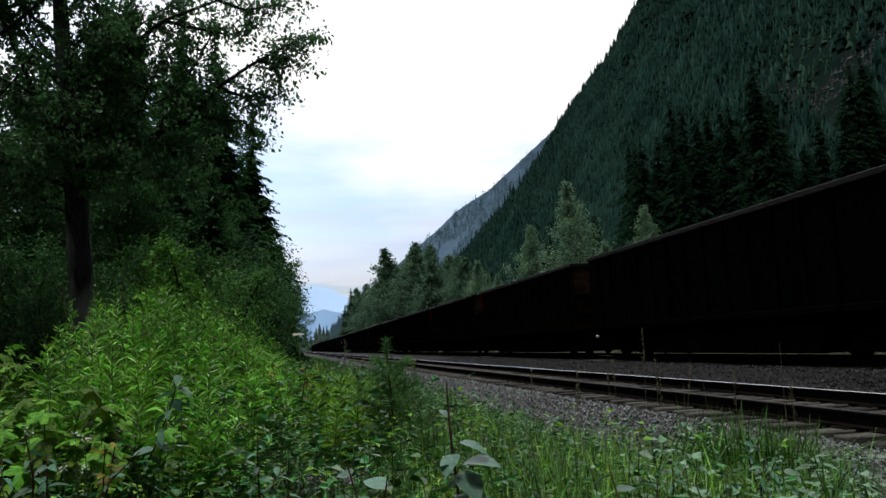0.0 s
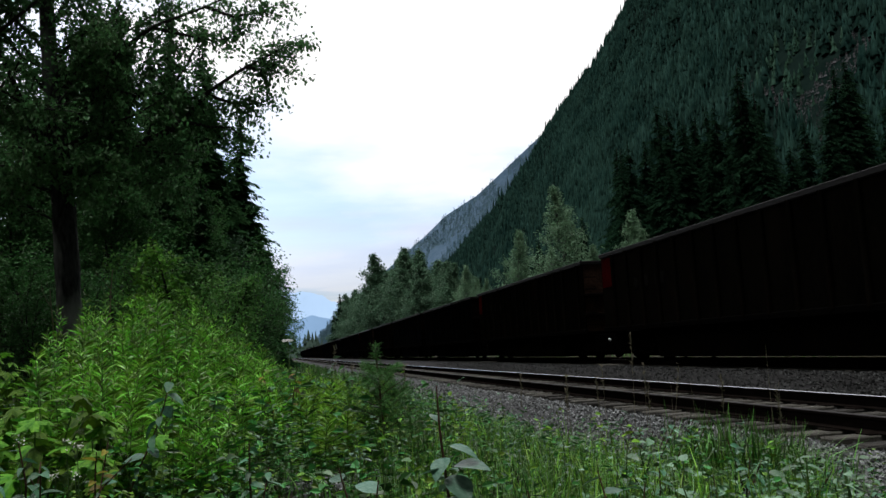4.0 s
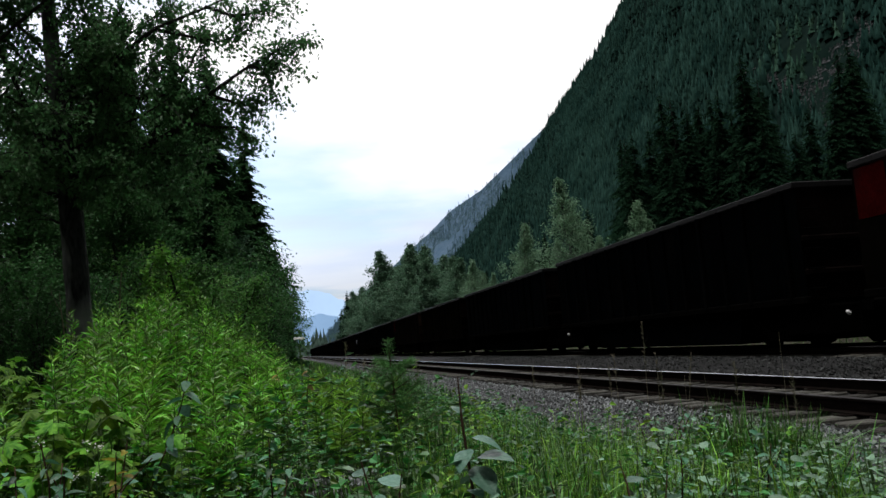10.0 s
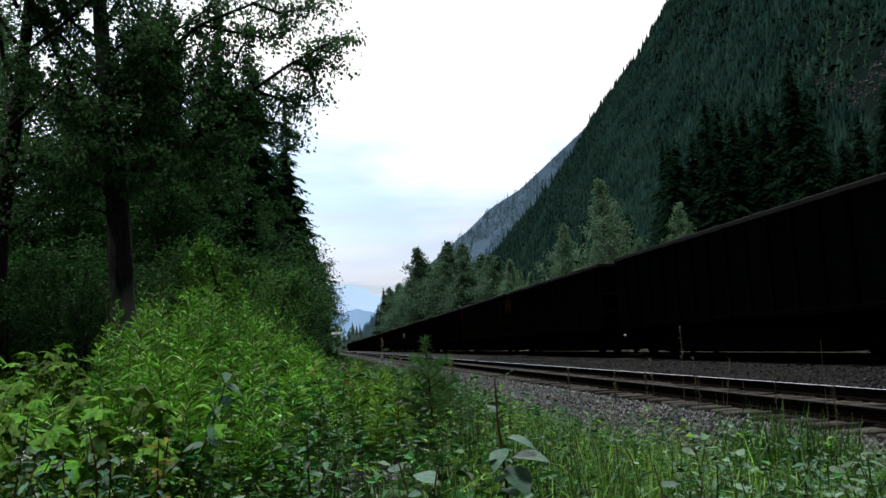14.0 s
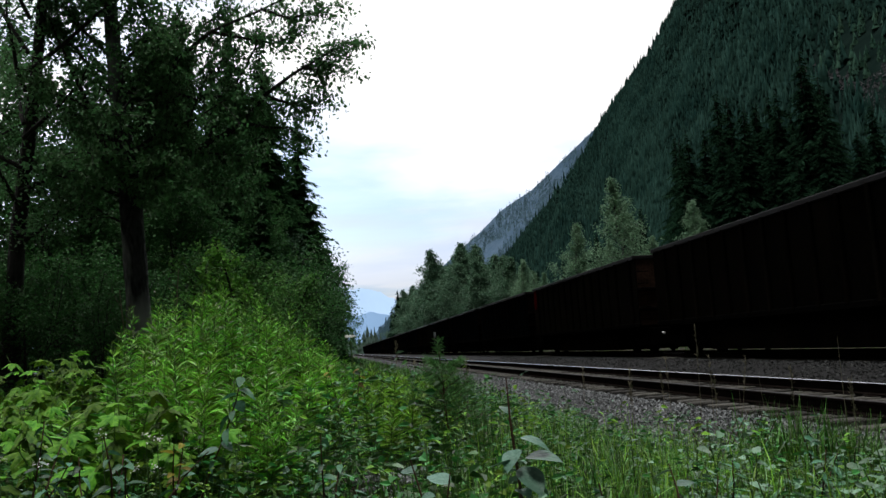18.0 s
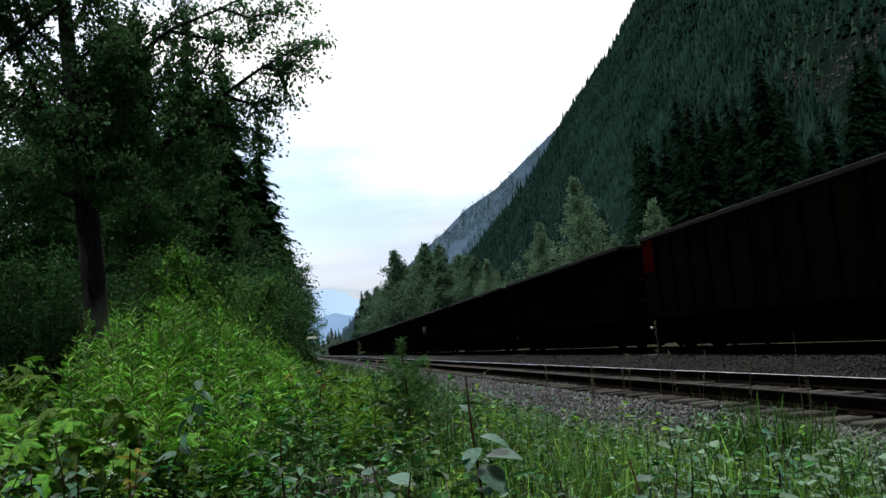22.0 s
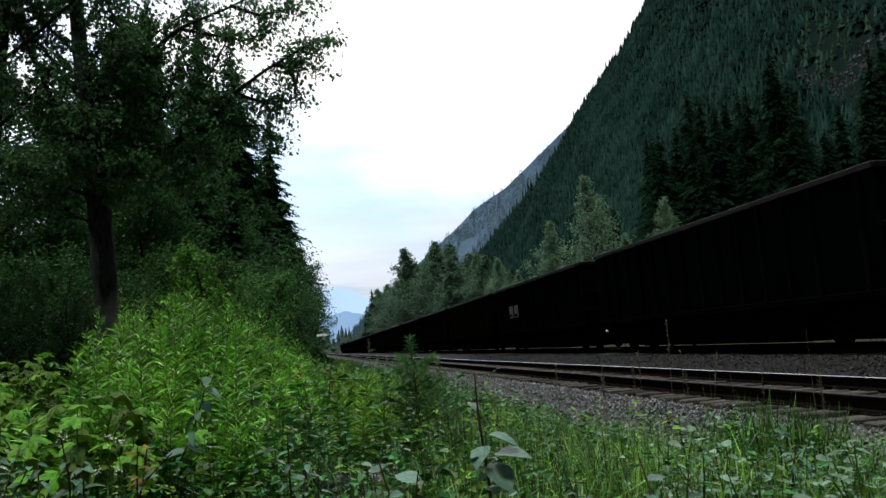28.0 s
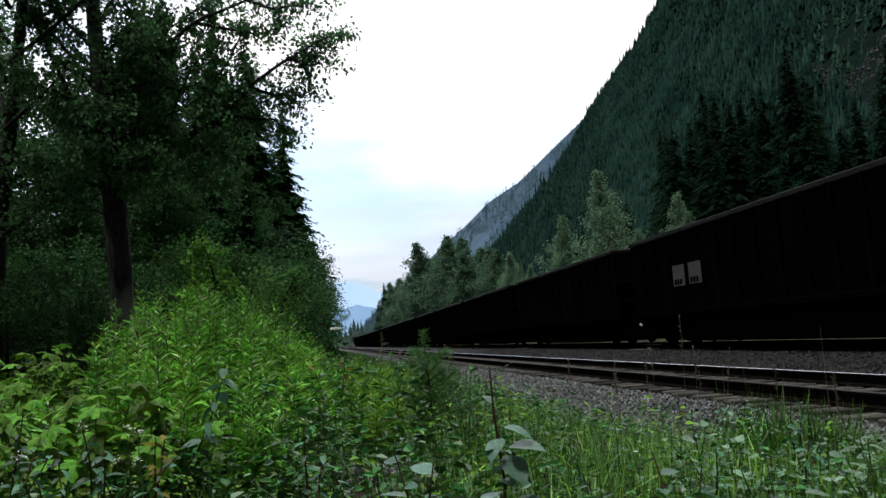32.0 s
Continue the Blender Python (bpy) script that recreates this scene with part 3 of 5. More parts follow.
def gondola(material, stake, label):
    car = tagged(new("coal_gondola"), label, "train car", group="cars of the coal train")
    h = BODY / 2
    for side in (-1, 1):
        x = side * (HALF - 0.06)
        part("side_sheet", sheet("side_sheet", material, x - 0.02, x + 0.02, -h + 0.02, h - 0.02, SILL, TOP - 0.1), car)
    part("floor", sheet("floor", material, -HALF + 0.1, HALF - 0.1, -h + 0.1, h - 0.1, SILL - 0.06, SILL + 0.02), car)
    part("centre_sill", sheet("centre_sill", material, -0.35, 0.35, -h - 0.05, h + 0.05, SILL - 0.3, SILL - 0.065), car)
    for k, bx in enumerate((-0.69, 0.69)):
        part("belly", tub_mesh(material, bx), car)
    for side in (-1, 1):
        part("top_chord", CHORD, car, "worn grey top chord", Matrix.Translation((side * (HALF - 0.04), 0, TOP - 0.07)))
        part("side_sill", SIDE_SILL, car, at=Matrix.Translation((side * (HALF - 0.05), 0, SILL)))
        for k in range(14):
            yy = h - 1.03 - 1.05 * k if k < 13 else -h + 0.5
            part("side_stake", stake, car, at=Matrix.Translation((side * (HALF - 0.01), yy, (TOP + SILL) / 2 - 0.05)))
    for end in (-1, 1):
        plate = Soup().box(-HALF + 0.08, HALF - 0.08, -0.02, 0.02, SILL, TOP - 0.1)
        end_sheet = part("end_sheet", plate.mesh("end_sheet", M_END), car, "rusty brown end sheet", Matrix.Translation((0, end * (h - 0.06), 0)))
        for z in (1.6, 2.3):
            part("end_rib", END_RIB, end_sheet, at=Matrix.Translation((0, end * 0.06, z)))
        part("end_chord", END_CHORD, car, "worn grey end chord", Matrix.Translation((0, end * (h - 0.06), TOP - 0.07)))
        part("coupler", COUPLER, car, at=Matrix.Translation((0, end * (h + 0.4), 0.85)))
        part("angle_cock", COCK, car, "pale hose valve", pose(-0.75, end * (h + 0.12), 0.72 + 0.04 * end, 0, 35, 20))
        for k in range(5):
            part("rung", RUNG, car, at=pose(-HALF + 0.3, end * (h + 0.03), 1.25 + 0.42 * k))
        part("draft_gear", DRAFT, car, at=Matrix.Translation((0, end * (h - 0.72), 0.6)))
        truck = part("truck", BOLSTER, car, at=Matrix.Translation((0, end * 6.0, 0.55)))
        for side in (-1, 1):
            part("side_frame", SIDE_FRAME, truck, at=Matrix.Translation((side * 1.02, 0, -0.55)))
        for side in (-1, 1):
            part("spring_nest", SPRINGS, truck, at=Matrix.Translation((side * 1.0, 0, -0.05)))
        part("brake_beam", BEAM, truck, at=Matrix.Translation((0, 0, -0.24)))
        for axle in (-0.88, 0.88):
            part("wheelset", WHEELSET, truck, at=Matrix.Translation((0, axle, -0.12)))
            part("bearing_cap", CAP, truck, at=Matrix.Translation((-1.09, axle, -0.04)))
    return car


def panel(name, x, y0, y1, z0, z1, material, label, parent):
    me = Soup().box(x - 0.006, x + 0.006, y0, y1, z0, z1).mesh(name, material)
    return part(name, me, parent, label)


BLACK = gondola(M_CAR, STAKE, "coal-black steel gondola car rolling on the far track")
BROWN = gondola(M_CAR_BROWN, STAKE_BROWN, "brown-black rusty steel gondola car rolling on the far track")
CARS = {}
for n in range(-4, 27):
    proto = BROWN if n in (0, 1, 4, 5, 9, 12, 15, 20) else BLACK
    CARS[n] = copy_thing(proto, pose(12.1, FRONT + PITCH * n + BODY / 2, 0.1))
for proto in (BLACK, BROWN):
    for o in (*proto.children_recursive, proto):
        bpy.data.objects.remove(o)
for n in (0, 1, 5):
    rusty = min((o for o in CARS[n].children if o.name.startswith("end_sheet")), key=lambda o: o.location.y)
    rusty.data = rusty.data.copy()
    rusty.data.materials[0] = M_END_RUST
NEAR_SIDE, REAR = -(HALF - 0.03), BODY / 2
for n in (0, 1, 5):
    panel("red_panel", NEAR_SIDE, REAR - 0.97, REAR - 0.1, 2.4, 3.36, M_RED, "faded red end panel", CARS[n])
for y0 in (3.6, 4.68):
    board = panel("white_board", NEAR_SIDE - 0.11, REAR - y0 - 0.8, REAR - y0, 1.78, 2.4, M_WHITE, "dirty white board with dark bars", CARS[8])
    for k, (a, b) in enumerate(((0.1, 0.22), (0.29, 0.41), (0.48, 0.6))):
        panel("bar", NEAR_SIDE - 0.12, REAR - y0 - b, REAR - y0 - a, 1.82, 1.98, M_CAR, "", board)
for n, z in ((5, 2.3), (1, 2.4), (9, 1.8), (0, 2.2)):
    for k in range(5):
        y = REAR - 2.55 - 0.36 * k - (0.3 if k > 2 else 0)
        panel("faded_mark", NEAR_SIDE, y - 0.22, y, z, z + 0.32, M_MARK, "faded grey lettering bar", CARS[n])


# ---- mountains ----
def slope_sheet(ridge, base_of, rows, rough, seed):
    """A mountain side: columns from the foot to the ridge, each as (east, north, rise, distance) of its ridge point."""
    cols = []
    fine = []
    for a, b in zip(ridge, ridge[1:]):
        fine += [tuple(np.array(a) + (np.array(b) - np.array(a)) * k / 6) for k in range(6)]
    fine.append(ridge[-1])
    for dx, dy, rise, far in fine:
        near, low = base_of(dx, dy)
        col = []
        for k in range(rows + 1):
            u = k / rows
            d, z = near + (far - near) * u, low + (rise * far - low) * u
            x, y = dx * d, dy * d
            bulge = noise.fractal(Vector((x * 0.0042 + seed, y * 0.0042, z * 0.0022)), 1.0, 2.0, 5) * rough * far * (1 - abs(2 * u - 1) ** 3 * 0.9) * min(1.0, max(0.1, (dx - 0.2) / 0.35))
            col.append((x - bulge * 0.7, y - bulge * 0.2, z + bulge * 0.35))
        cols.append(col)
    return np.array(cols)


def sheet_mesh(name, cols, material):
    n, m = cols.shape[:2]
    i, j = np.meshgrid(np.arange(n - 1), np.arange(m - 1), indexing="ij")
    f = np.stack([i * m + j, i * m + j + 1, (i + 1) * m + j + 1, (i + 1) * m + j], -1).reshape(-1, 4)
    return mesh_of(name, cols.reshape(-1, 3), f, material, True)


RIDGE = [(0.97, 0.24, 0.75, 1100), (0.85, 0.53, 0.72, 1300), (0.66, 0.75, 0.64, 1600), (0.52, 0.854, 0.53, 1900), (0.43, 0.903, 0.415, 2200), (0.3926, 0.9197, 0.35, 2300), (0.356, 0.9345, 0.301, 2400), (0.33, 0.944, 0.272, 2450), (0.308, 0.951, 0.236, 2500), (0.277, 0.961, 0.193, 1500), (0.237, 0.972, 0.154, 2700), (0.203, 0.979, 0.118, 2800), (0.17, 0.985, 0.085, 2900), (0.13, 0.99, 0.05, 3000), (0.09, 0.995, 0.02, 3100)]
FAR_RIDGE = [(0.45, 0.89, 0.33, 4100), (0.36, 0.933, 0.285, 4150), (0.31, 0.951, 0.244, 4200), (0.279, 0.96, 0.217, 4250), (0.242, 0.97, 0.185, 4300), (0.203, 0.979, 0.162, 4350), (0.177, 0.984, 0.138, 4400), (0.13, 0.991, 0.1, 4450), (0.07, 0.997, 0.05, 4500), (0.04, 0.999, 0.02, 4500)]
RIDGE = [(a, b, c - (0.015 if a < 0.3 else 0.012 if a < 0.35 else 0.007), d) for a, b, c, d in RIDGE]
HILL = slope_sheet(RIDGE, lambda dx, dy: (170 / dx, 6), 40, 0.035, 3.0)
FAR_HILL = slope_sheet(FAR_RIDGE, lambda dx, dy: (3400, 0), 16, 0.016, 9.0)
tagged(new("mountain_near", sheet_mesh("mountain_near", HILL, M_FOREST_FLOOR)), "steep dark mountainside covered in conifer forest", "mountain", kind="structure")
tagged(new("mountain_far", sheet_mesh("mountain_far", FAR_HILL, M_CLIFF)), "rocky mountain ridge farther down the valley, tinted haze blue", "mountain", kind="structure")


def sheet_at(cols, u, v):
    n, m = cols.shape[:2]
    a, b = u * (n - 1), v * (m - 1)
    i, j = np.minimum(a.astype(int), n - 2), np.minimum(b.astype(int), m - 2)
    fa, fb = (a - i)[:, None], (b - j)[:, None]
    return cols[i, j] * (1 - fa) * (1 - fb) + cols[i + 1, j] * fa * (1 - fb) + cols[i, j + 1] * (1 - fa) * fb + cols[i + 1, j + 1] * fa * fb


def spiky_trees(name, places, heights, widths, seed, material, label, category, tiers=3, sides=6):
    """Small ragged trees, joined: skirts of boughs stacked in tiers."""
    r = rng_of(seed)
    n = len(places)
    vs, fs, base = [], [], 0
    for k in range(tiers):
        q = k / max(1, tiers - 1)
        lo, hi = 0.04 + 0.62 * q, 0.48 + 0.52 * q
        rad = widths * (1.0 - 0.68 * q)
        a = np.linspace(0, 2 * np.pi, sides, endpoint=False)[None] + r.uniform(0, 6.28, (n, 1)) + r.uniform(-0.2, 0.2, (n, sides))
        star = np.where(np.arange(sides) % 2 == 0, 1.1, 0.72)[None]
        rr = rad[:, None] * star * r.uniform(0.7, 1.25, (n, sides))
        ring = np.stack([np.cos(a) * rr, np.sin(a) * rr, (lo - 0.05 * star + r.uniform(-0.05, 0.05, (n, sides))) * heights[:, None]], -1)
        tip = np.stack([r.normal(size=n) * rad * 0.08, r.normal(size=n) * rad * 0.08, hi * heights], -1)[:, None]
        v = np.concatenate([ring, tip], 1) + places[:, None]
        i = np.arange(sides)
        f = np.stack([i, (i + 1) % sides, np.full(sides, sides)], 1)[None] + (np.arange(n) * (sides + 1))[:, None, None] + base
        vs.append(v.reshape(-1, 3))
        fs.append(f.reshape(-1, 3))
        base += n * (sides + 1)
    return tagged(new(name, mesh_of(name, np.concatenate(vs), np.concatenate(fs), material)), label, category, kind="stuff")


def slope_conifers(name, places, heights, widths, seed, label, tiers=4, sides=7, material=None):
    """Far conifers, joined: each a narrow spire of ragged, drooping skirts."""
    g = rng_of(seed)
    n = len(places)
    vs, fs, base = [], [], 0
    lean = g.normal(size=(n, 2)) * 0.015
    for k in range(tiers):
        lo, hi = 0.05 + 0.72 * k / tiers, 0.05 + 0.72 * k / tiers + 0.5 - 0.18 * k / tiers
        hi = 1.0 if k == tiers - 1 else hi
        rad = widths * (1.0 - 0.86 * k / tiers) * g.uniform(0.8, 1.15, n)
        a = np.linspace(0, 2 * np.pi, sides, endpoint=False)[None] + g.uniform(0, 6.28, (n, 1)) + g.uniform(-0.3, 0.3, (n, sides))
        rr = rad[:, None] * g.uniform(0.55, 1.3, (n, sides))
        ring = np.stack([np.cos(a) * rr, np.sin(a) * rr, (lo + g.uniform(-0.07, 0.04, (n, sides))) * heights[:, None]], -1)
        tip = np.stack([lean[:, 0] * heights * hi, lean[:, 1] * heights * hi, hi * heights], -1)[:, None]
        v = np.concatenate([ring, tip], 1) + places[:, None]
        i = np.arange(sides)
        f = np.stack([i, (i + 1) % sides, np.full(sides, sides)], 1)[None] + (np.arange(n) * (sides + 1))[:, None, None] + base
        vs.append(v.reshape(-1, 3))
        fs.append(f.reshape(-1, 3))
        base += n * (sides + 1)
    return tagged(new(name, mesh_of(name, np.concatenate(vs), np.concatenate(fs), material or M_FAR_NEEDLE, True)), label, "forest", kind="stuff")


def bearings(p):
    r = np.hypot(p[:, 0], p[:, 1])
    return p[:, 0] / r, p[:, 2] / r


def in_scree(p, wide=1.0):
    """Two open rockslides high on the slope."""
    east, rise = bearings(p)
    wob = np.array([noise.noise(Vector((a * 60, b * 60, 0.5))) for a, b in zip(east, rise)]) * 0.012
    hit = np.zeros(len(p), bool)
    for (a0, b0), (a1, b1), half in (((0.545, 0.272), (0.603, 0.222), 0.012), ((0.64, 0.305), (0.592, 0.243), 0.012)):
        u = np.clip(((east - a0) * (a1 - a0) + (rise - b0) * (b1 - b0)) / ((a1 - a0) ** 2 + (b1 - b0) ** 2), 0, 1)
        hit |= np.hypot(east - a0 - u * (a1 - a0), rise - b0 - u * (b1 - b0)) < half * wide + wob
    return hit


fr = rng_of(21)
fu, fv = fr.uniform(0.08, 1, 15000), fr.uniform(0, 1, 15000) ** 1.4
# the near, steep part of the slope is packed closer
fu = np.concatenate([fu, fr.uniform(0.08, 0.46, 12500)])
fv = np.concatenate([fv, fr.uniform(0, 1, 12500) ** 1.25 * 0.75])
fp = sheet_at(HILL, fu, fv)
east, rise = bearings(fp)
keep = (east < 0.74) & (rise < 0.55) & (~in_scree(fp) | (fr.uniform(0, 1, len(fp)) < 0.12))
fp, east, rise = fp[keep], east[keep], rise[keep]
patch = np.array([noise.noise(Vector((a * 14, b * 22, 2.2))) for a, b in zip(east, rise)])
around = np.exp(-(((east - 0.59) / 0.045) ** 2 + ((rise - 0.275) / 0.05) ** 2))
leafy_part = (0.8 * patch + 1.3 * around > 0.62) & (fr.uniform(0, 1, len(fp)) < 0.85)
con, dec = fp[~leafy_part], fp[leafy_part]
away = np.hypot(con[:, 0], con[:, 1])
stand = np.array([noise.noise(Vector((p.item(0) * 0.012, p.item(1) * 0.012, 7.7))) for p in con])
for lo, hi, tiers, sides, name in ((0, 700, 6, 9, "slope_conifers"), (700, 9000, 4, 7, "mountain_conifers")):
    pick_far = (away >= lo) & (away < hi)
    some = con[pick_far] - np.array([0, 0, 2.0])
    tall = (1 + 0.35 * stand[pick_far]) * fr.uniform(13, 30, len(some)) * (0.8 if lo == 0 else 1.0)
    slope_conifers(name, some, tall, tall * fr.uniform(0.12, 0.185, len(some)), 5 + tiers, "dense dark conifers on the mountainside", tiers, sides)
tall = fr.uniform(5, 12, len(dec))
slope_conifers("mountain_broadleaf_trees", dec - np.array([0, 0, 1.0]), tall, tall * fr.uniform(0.16, 0.26, len(dec)), 6, "paler broadleaf trees among the conifers on the slope", 5, 8, M_FAR_LEAF)
# ridge-line trees stand out against the sky
ru = fr.uniform(0.15, 0.86, 900)
rp = sheet_at(HILL, ru, fr.uniform(0.975, 1.0, 900))
tall = fr.uniform(10, 24, 900) + 22 * fr.uniform(0, 1, 900) ** 5
slope_conifers("ridge_conifers", rp - np.array([0, 0, 3.0]), tall, tall * fr.uniform(0.11, 0.17, 900), 8, "conifers along the mountain's ridge", 4, 6)
ru = fr.uniform(0.03, 0.98, 9000)
rv = fr.uniform(0, 1.0, 9000) ** 0.9
rp = sheet_at(FAR_HILL, ru, rv)
bare = np.array([noise.fractal(Vector((p.item(0) * 0.006, p.item(1) * 0.004, p.item(2) * 0.009)), 1.0, 2.0, 4) for p in rp])
rp = rp[bare + 0.55 * (rv - 0.5) < 0.5]
spiky_trees("far_ridge_conifers", rp - np.array([0, 0, 4.0]), fr.uniform(16, 36, len(rp)), fr.uniform(4, 7, len(rp)), 9, M_FAR_HAZE, "trees on the far rocky mountain, haze blue in their colour", "forest", 2, 5)
# the rockslides
su, sv = fr.uniform(0.08, 0.34, 60000), fr.uniform(0, 0.5, 60000)
sp = sheet_at(HILL, su, sv)
sp = sp[in_scree(sp, 1.15)]
spiky_trees("scree_rocks", sp - np.array([0, 0, 0.6]), fr.uniform(1.2, 3.4, len(sp)), fr.uniform(0.7, 1.7, len(sp)), 10, M_ROCK, "pale purple-grey rockslide boulders", "rocks", 2, 5)


# distant ranges at the valley's end: flat backdrop sheets that glow in haze blue
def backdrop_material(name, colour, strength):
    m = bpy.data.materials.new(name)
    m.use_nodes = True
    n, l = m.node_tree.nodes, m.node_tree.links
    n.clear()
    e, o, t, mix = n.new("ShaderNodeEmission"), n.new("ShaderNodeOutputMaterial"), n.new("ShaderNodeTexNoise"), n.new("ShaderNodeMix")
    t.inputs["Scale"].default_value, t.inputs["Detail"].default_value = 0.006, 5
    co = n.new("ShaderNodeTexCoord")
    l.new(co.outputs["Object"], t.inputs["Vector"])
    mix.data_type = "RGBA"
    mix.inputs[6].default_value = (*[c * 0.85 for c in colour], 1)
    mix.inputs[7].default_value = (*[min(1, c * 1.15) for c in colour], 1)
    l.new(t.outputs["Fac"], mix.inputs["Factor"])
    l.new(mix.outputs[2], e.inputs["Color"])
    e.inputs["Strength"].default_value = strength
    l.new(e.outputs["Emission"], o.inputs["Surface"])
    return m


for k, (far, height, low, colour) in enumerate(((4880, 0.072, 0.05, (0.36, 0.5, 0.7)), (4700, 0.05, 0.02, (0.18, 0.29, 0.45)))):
    xs = np.linspace(-0.35, 0.4, 160)
    top = [height * (0.75 + 0.5 * noise.fractal(Vector((a * 9 + 3 * k, 1.5 + k, 0)), 1.0, 2.0, 6)) + 0.03 * abs(a - 0.03) for a in xs]
    v = np.array([(a * far, far + 40 * math.sin(a * 60), z) for a, h in zip(xs, top) for z in (-30, h * far)])
    i = np.arange(len(xs) - 1) * 2
    f = np.stack([i, i + 2, i + 3, i + 1], 1)
    tagged(new("backdrop_range", mesh_of("backdrop_range", v, f, backdrop_material("glowing_haze_range", colour, 1.0))), "glowing haze-blue backdrop of a mountain range at the valley's end", "mountain", kind="structure")

# far woods on the valley floor
vr = rng_of(31)
vx, vy = vr.uniform(-0.12, 0.3, 1500), vr.uniform(480, 2400, 1500)
vp = np.stack([vx * vy + 12, vy, np.zeros(1500)], 1)
spiky_trees("valley_woods", vp, vr.uniform(8, 20, 1500), vr.uniform(3, 6, 1500), 11, M_VALLEY, "grey-green woods down the valley, paled with haze colour", "forest", 3, 6)


# ---- trees ----
def conifer(name, h, r, seed, label, whorls=26, per=7, twigs=7, needle=None, bark=None, start=0.06, hang=0.25):
    """A spruce: tapered trunk and whorls of drooping boughs with ragged side twigs."""
    g = rng_of(seed)
    tree = tagged(new(name), label, "conifer")
    z = np.linspace(0, h, 8)
    v, f = tube(np.stack([g.normal(size=8) * 0.02 * r, g.normal(size=8) * 0.02 * r, z], 1), np.linspace(0.035 * r + 0.012 * h, 0.01, 8), 8)
    part("trunk", mesh_of("trunk", v, f, bark or M_BARK_DARK, True), tree)
    n = whorls * per
    u = np.repeat(np.linspace(start, 0.985, whorls), per) + g.uniform(-0.5, 0.5, n) / whorls
    u = np.clip(u, start * 0.6, 0.99)
    ang = g.uniform(0, 2 * np.pi, n)
    ln = r * ((1 - u) ** 0.85 * 0.95 + 0.05) * g.uniform(0.6, 1.15, n)
    d = np.stack([np.cos(ang), np.sin(ang), np.zeros(n)], 1)
    side = np.stack([-np.sin(ang), np.cos(ang), np.zeros(n)], 1)
    s = Soup()
    for k in range(twigs):
        t0 = (k + 0.3) / twigs
        p0 = d * (ln * t0)[:, None] + np.array([0, 0, 1]) * (u * h - hang * ln * t0**1.3 + 0.1 * ln * t0**3)[:, None]
        for sg in (-1, 1):
            tl = ln * (0.42 * (1 - t0) + 0.12) * g.uniform(0.6, 1.3, n)
            out = unit(d * 0.75 + side * sg * g.uniform(0.4, 1.1, n)[:, None] + np.array([0, 0, 1]) * g.uniform(-0.55 - hang, 0.25 - hang, n)[:, None])
            w = (tl * 0.34)[:, None]
            cross = unit(np.cross(out, np.array([0, 0, 1.0]) + g.normal(size=(n, 3)) * 0.5))
            tip = p0 + out * tl[:, None]
            mid = p0 + out * (tl * 0.4)[:, None]
            v = np.stack([p0, mid + cross * w / 2, tip, mid - cross * w / 2 - np.array([0, 0, 0.12]) * w], 1)
            s.add(v.reshape(-1, 3), np.arange(4 * n).reshape(-1, 4))
    part("crown", s.mesh("crown", needle or M_NEEDLE), tree)
    return tree


def bent(g, p0, d0, length, n=6, sag=0.0, wander=0.12):
    """Points of a limb that wanders from p0 along d0."""
    pts, d = [np.array(p0, float)], unit(np.array(d0, float))
    for k in range(n - 1):
        d = unit(d + g.normal(size=3) * wander + np.array([0, 0, -sag]))
        pts.append(pts[-1] + d * length / (n - 1))
    return np.array(pts)


def broadleaf(name, h, r, seed, label, limbs=16, leaves=6000, leaf=0.12, material=None, bark=None, first=0.22, peak=0.45, trunk=0.016, droop=0.02, steep=0.6, puff=1.0, taper=0.8):
    """A broadleaf tree: trunk with limbs and branchlets, leaves in uneven clumps on them."""
    g = rng_of(seed)
    tree = tagged(new(name), label, "tree")
    spine = bent(g, (0, 0, -0.2), (0, 0, 1), h * 0.97, 9, 0, 0.05)
    wood = Soup()
    wood.add(*tube(spine, np.linspace(trunk * h, 0.012, 9), 9))
    tips = []
    for k in range(limbs):
        u = first + (0.97 - first) * (k + g.uniform(0, 0.8)) / limbs
        reach = r * (min(1.0, (u - first * 0.5) / peak) if u < peak else max(0.12 if taper < 1 else 0.03, (1 - u) / (1 - peak)) ** taper) * g.uniform(0.65, 1.15)
        a = k * 2.4 + g.uniform(-0.5, 0.5)
        p0 = spine[0] + (spine[-1] - spine[0]) * u
        limb = bent(g, p0, (math.cos(a), math.sin(a), steep + 0.8 * u), reach * 1.25, 6, droop, 0.14)
        wood.add(*tube(limb, np.linspace(trunk * h * 0.33 * (1 - 0.6 * u), 0.008, 6), 5))
        for b in range(5):
            q = limb[1 + b % 5] if b < 5 else limb[-1]
            twig = bent(g, q, unit(limb[-1] - limb[0]) + g.normal(size=3) * 0.7, reach * g.uniform(0.25, 0.55), 4, droop * 3, 0.2)
            wood.add(*tube(twig[::3], [0.012, 0.003], 3))
            tips.append((twig, reach))
    part("trunk", wood.mesh("trunk", bark or M_BARK, True), tree)
    s = Soup()
    each = max(4, leaves // len(tips))
    for twig, reach in tips:
        m = int(each * g.uniform(0.4, 1.6) * min(1.5, 0.2 + 1.5 * reach / r))
        t = g.uniform(0, len(twig) - 1.001, m)
        i = t.astype(int)
        p = twig[i] + (twig[i + 1] - twig[i]) * (t - i)[:, None] + g.normal(size=(m, 3)) * (0.025 * r + 0.055 * reach + 0.02) * puff
        s.add(*leaf_quads(p, g, leaf, leaf * 0.7, rise=-0.2))
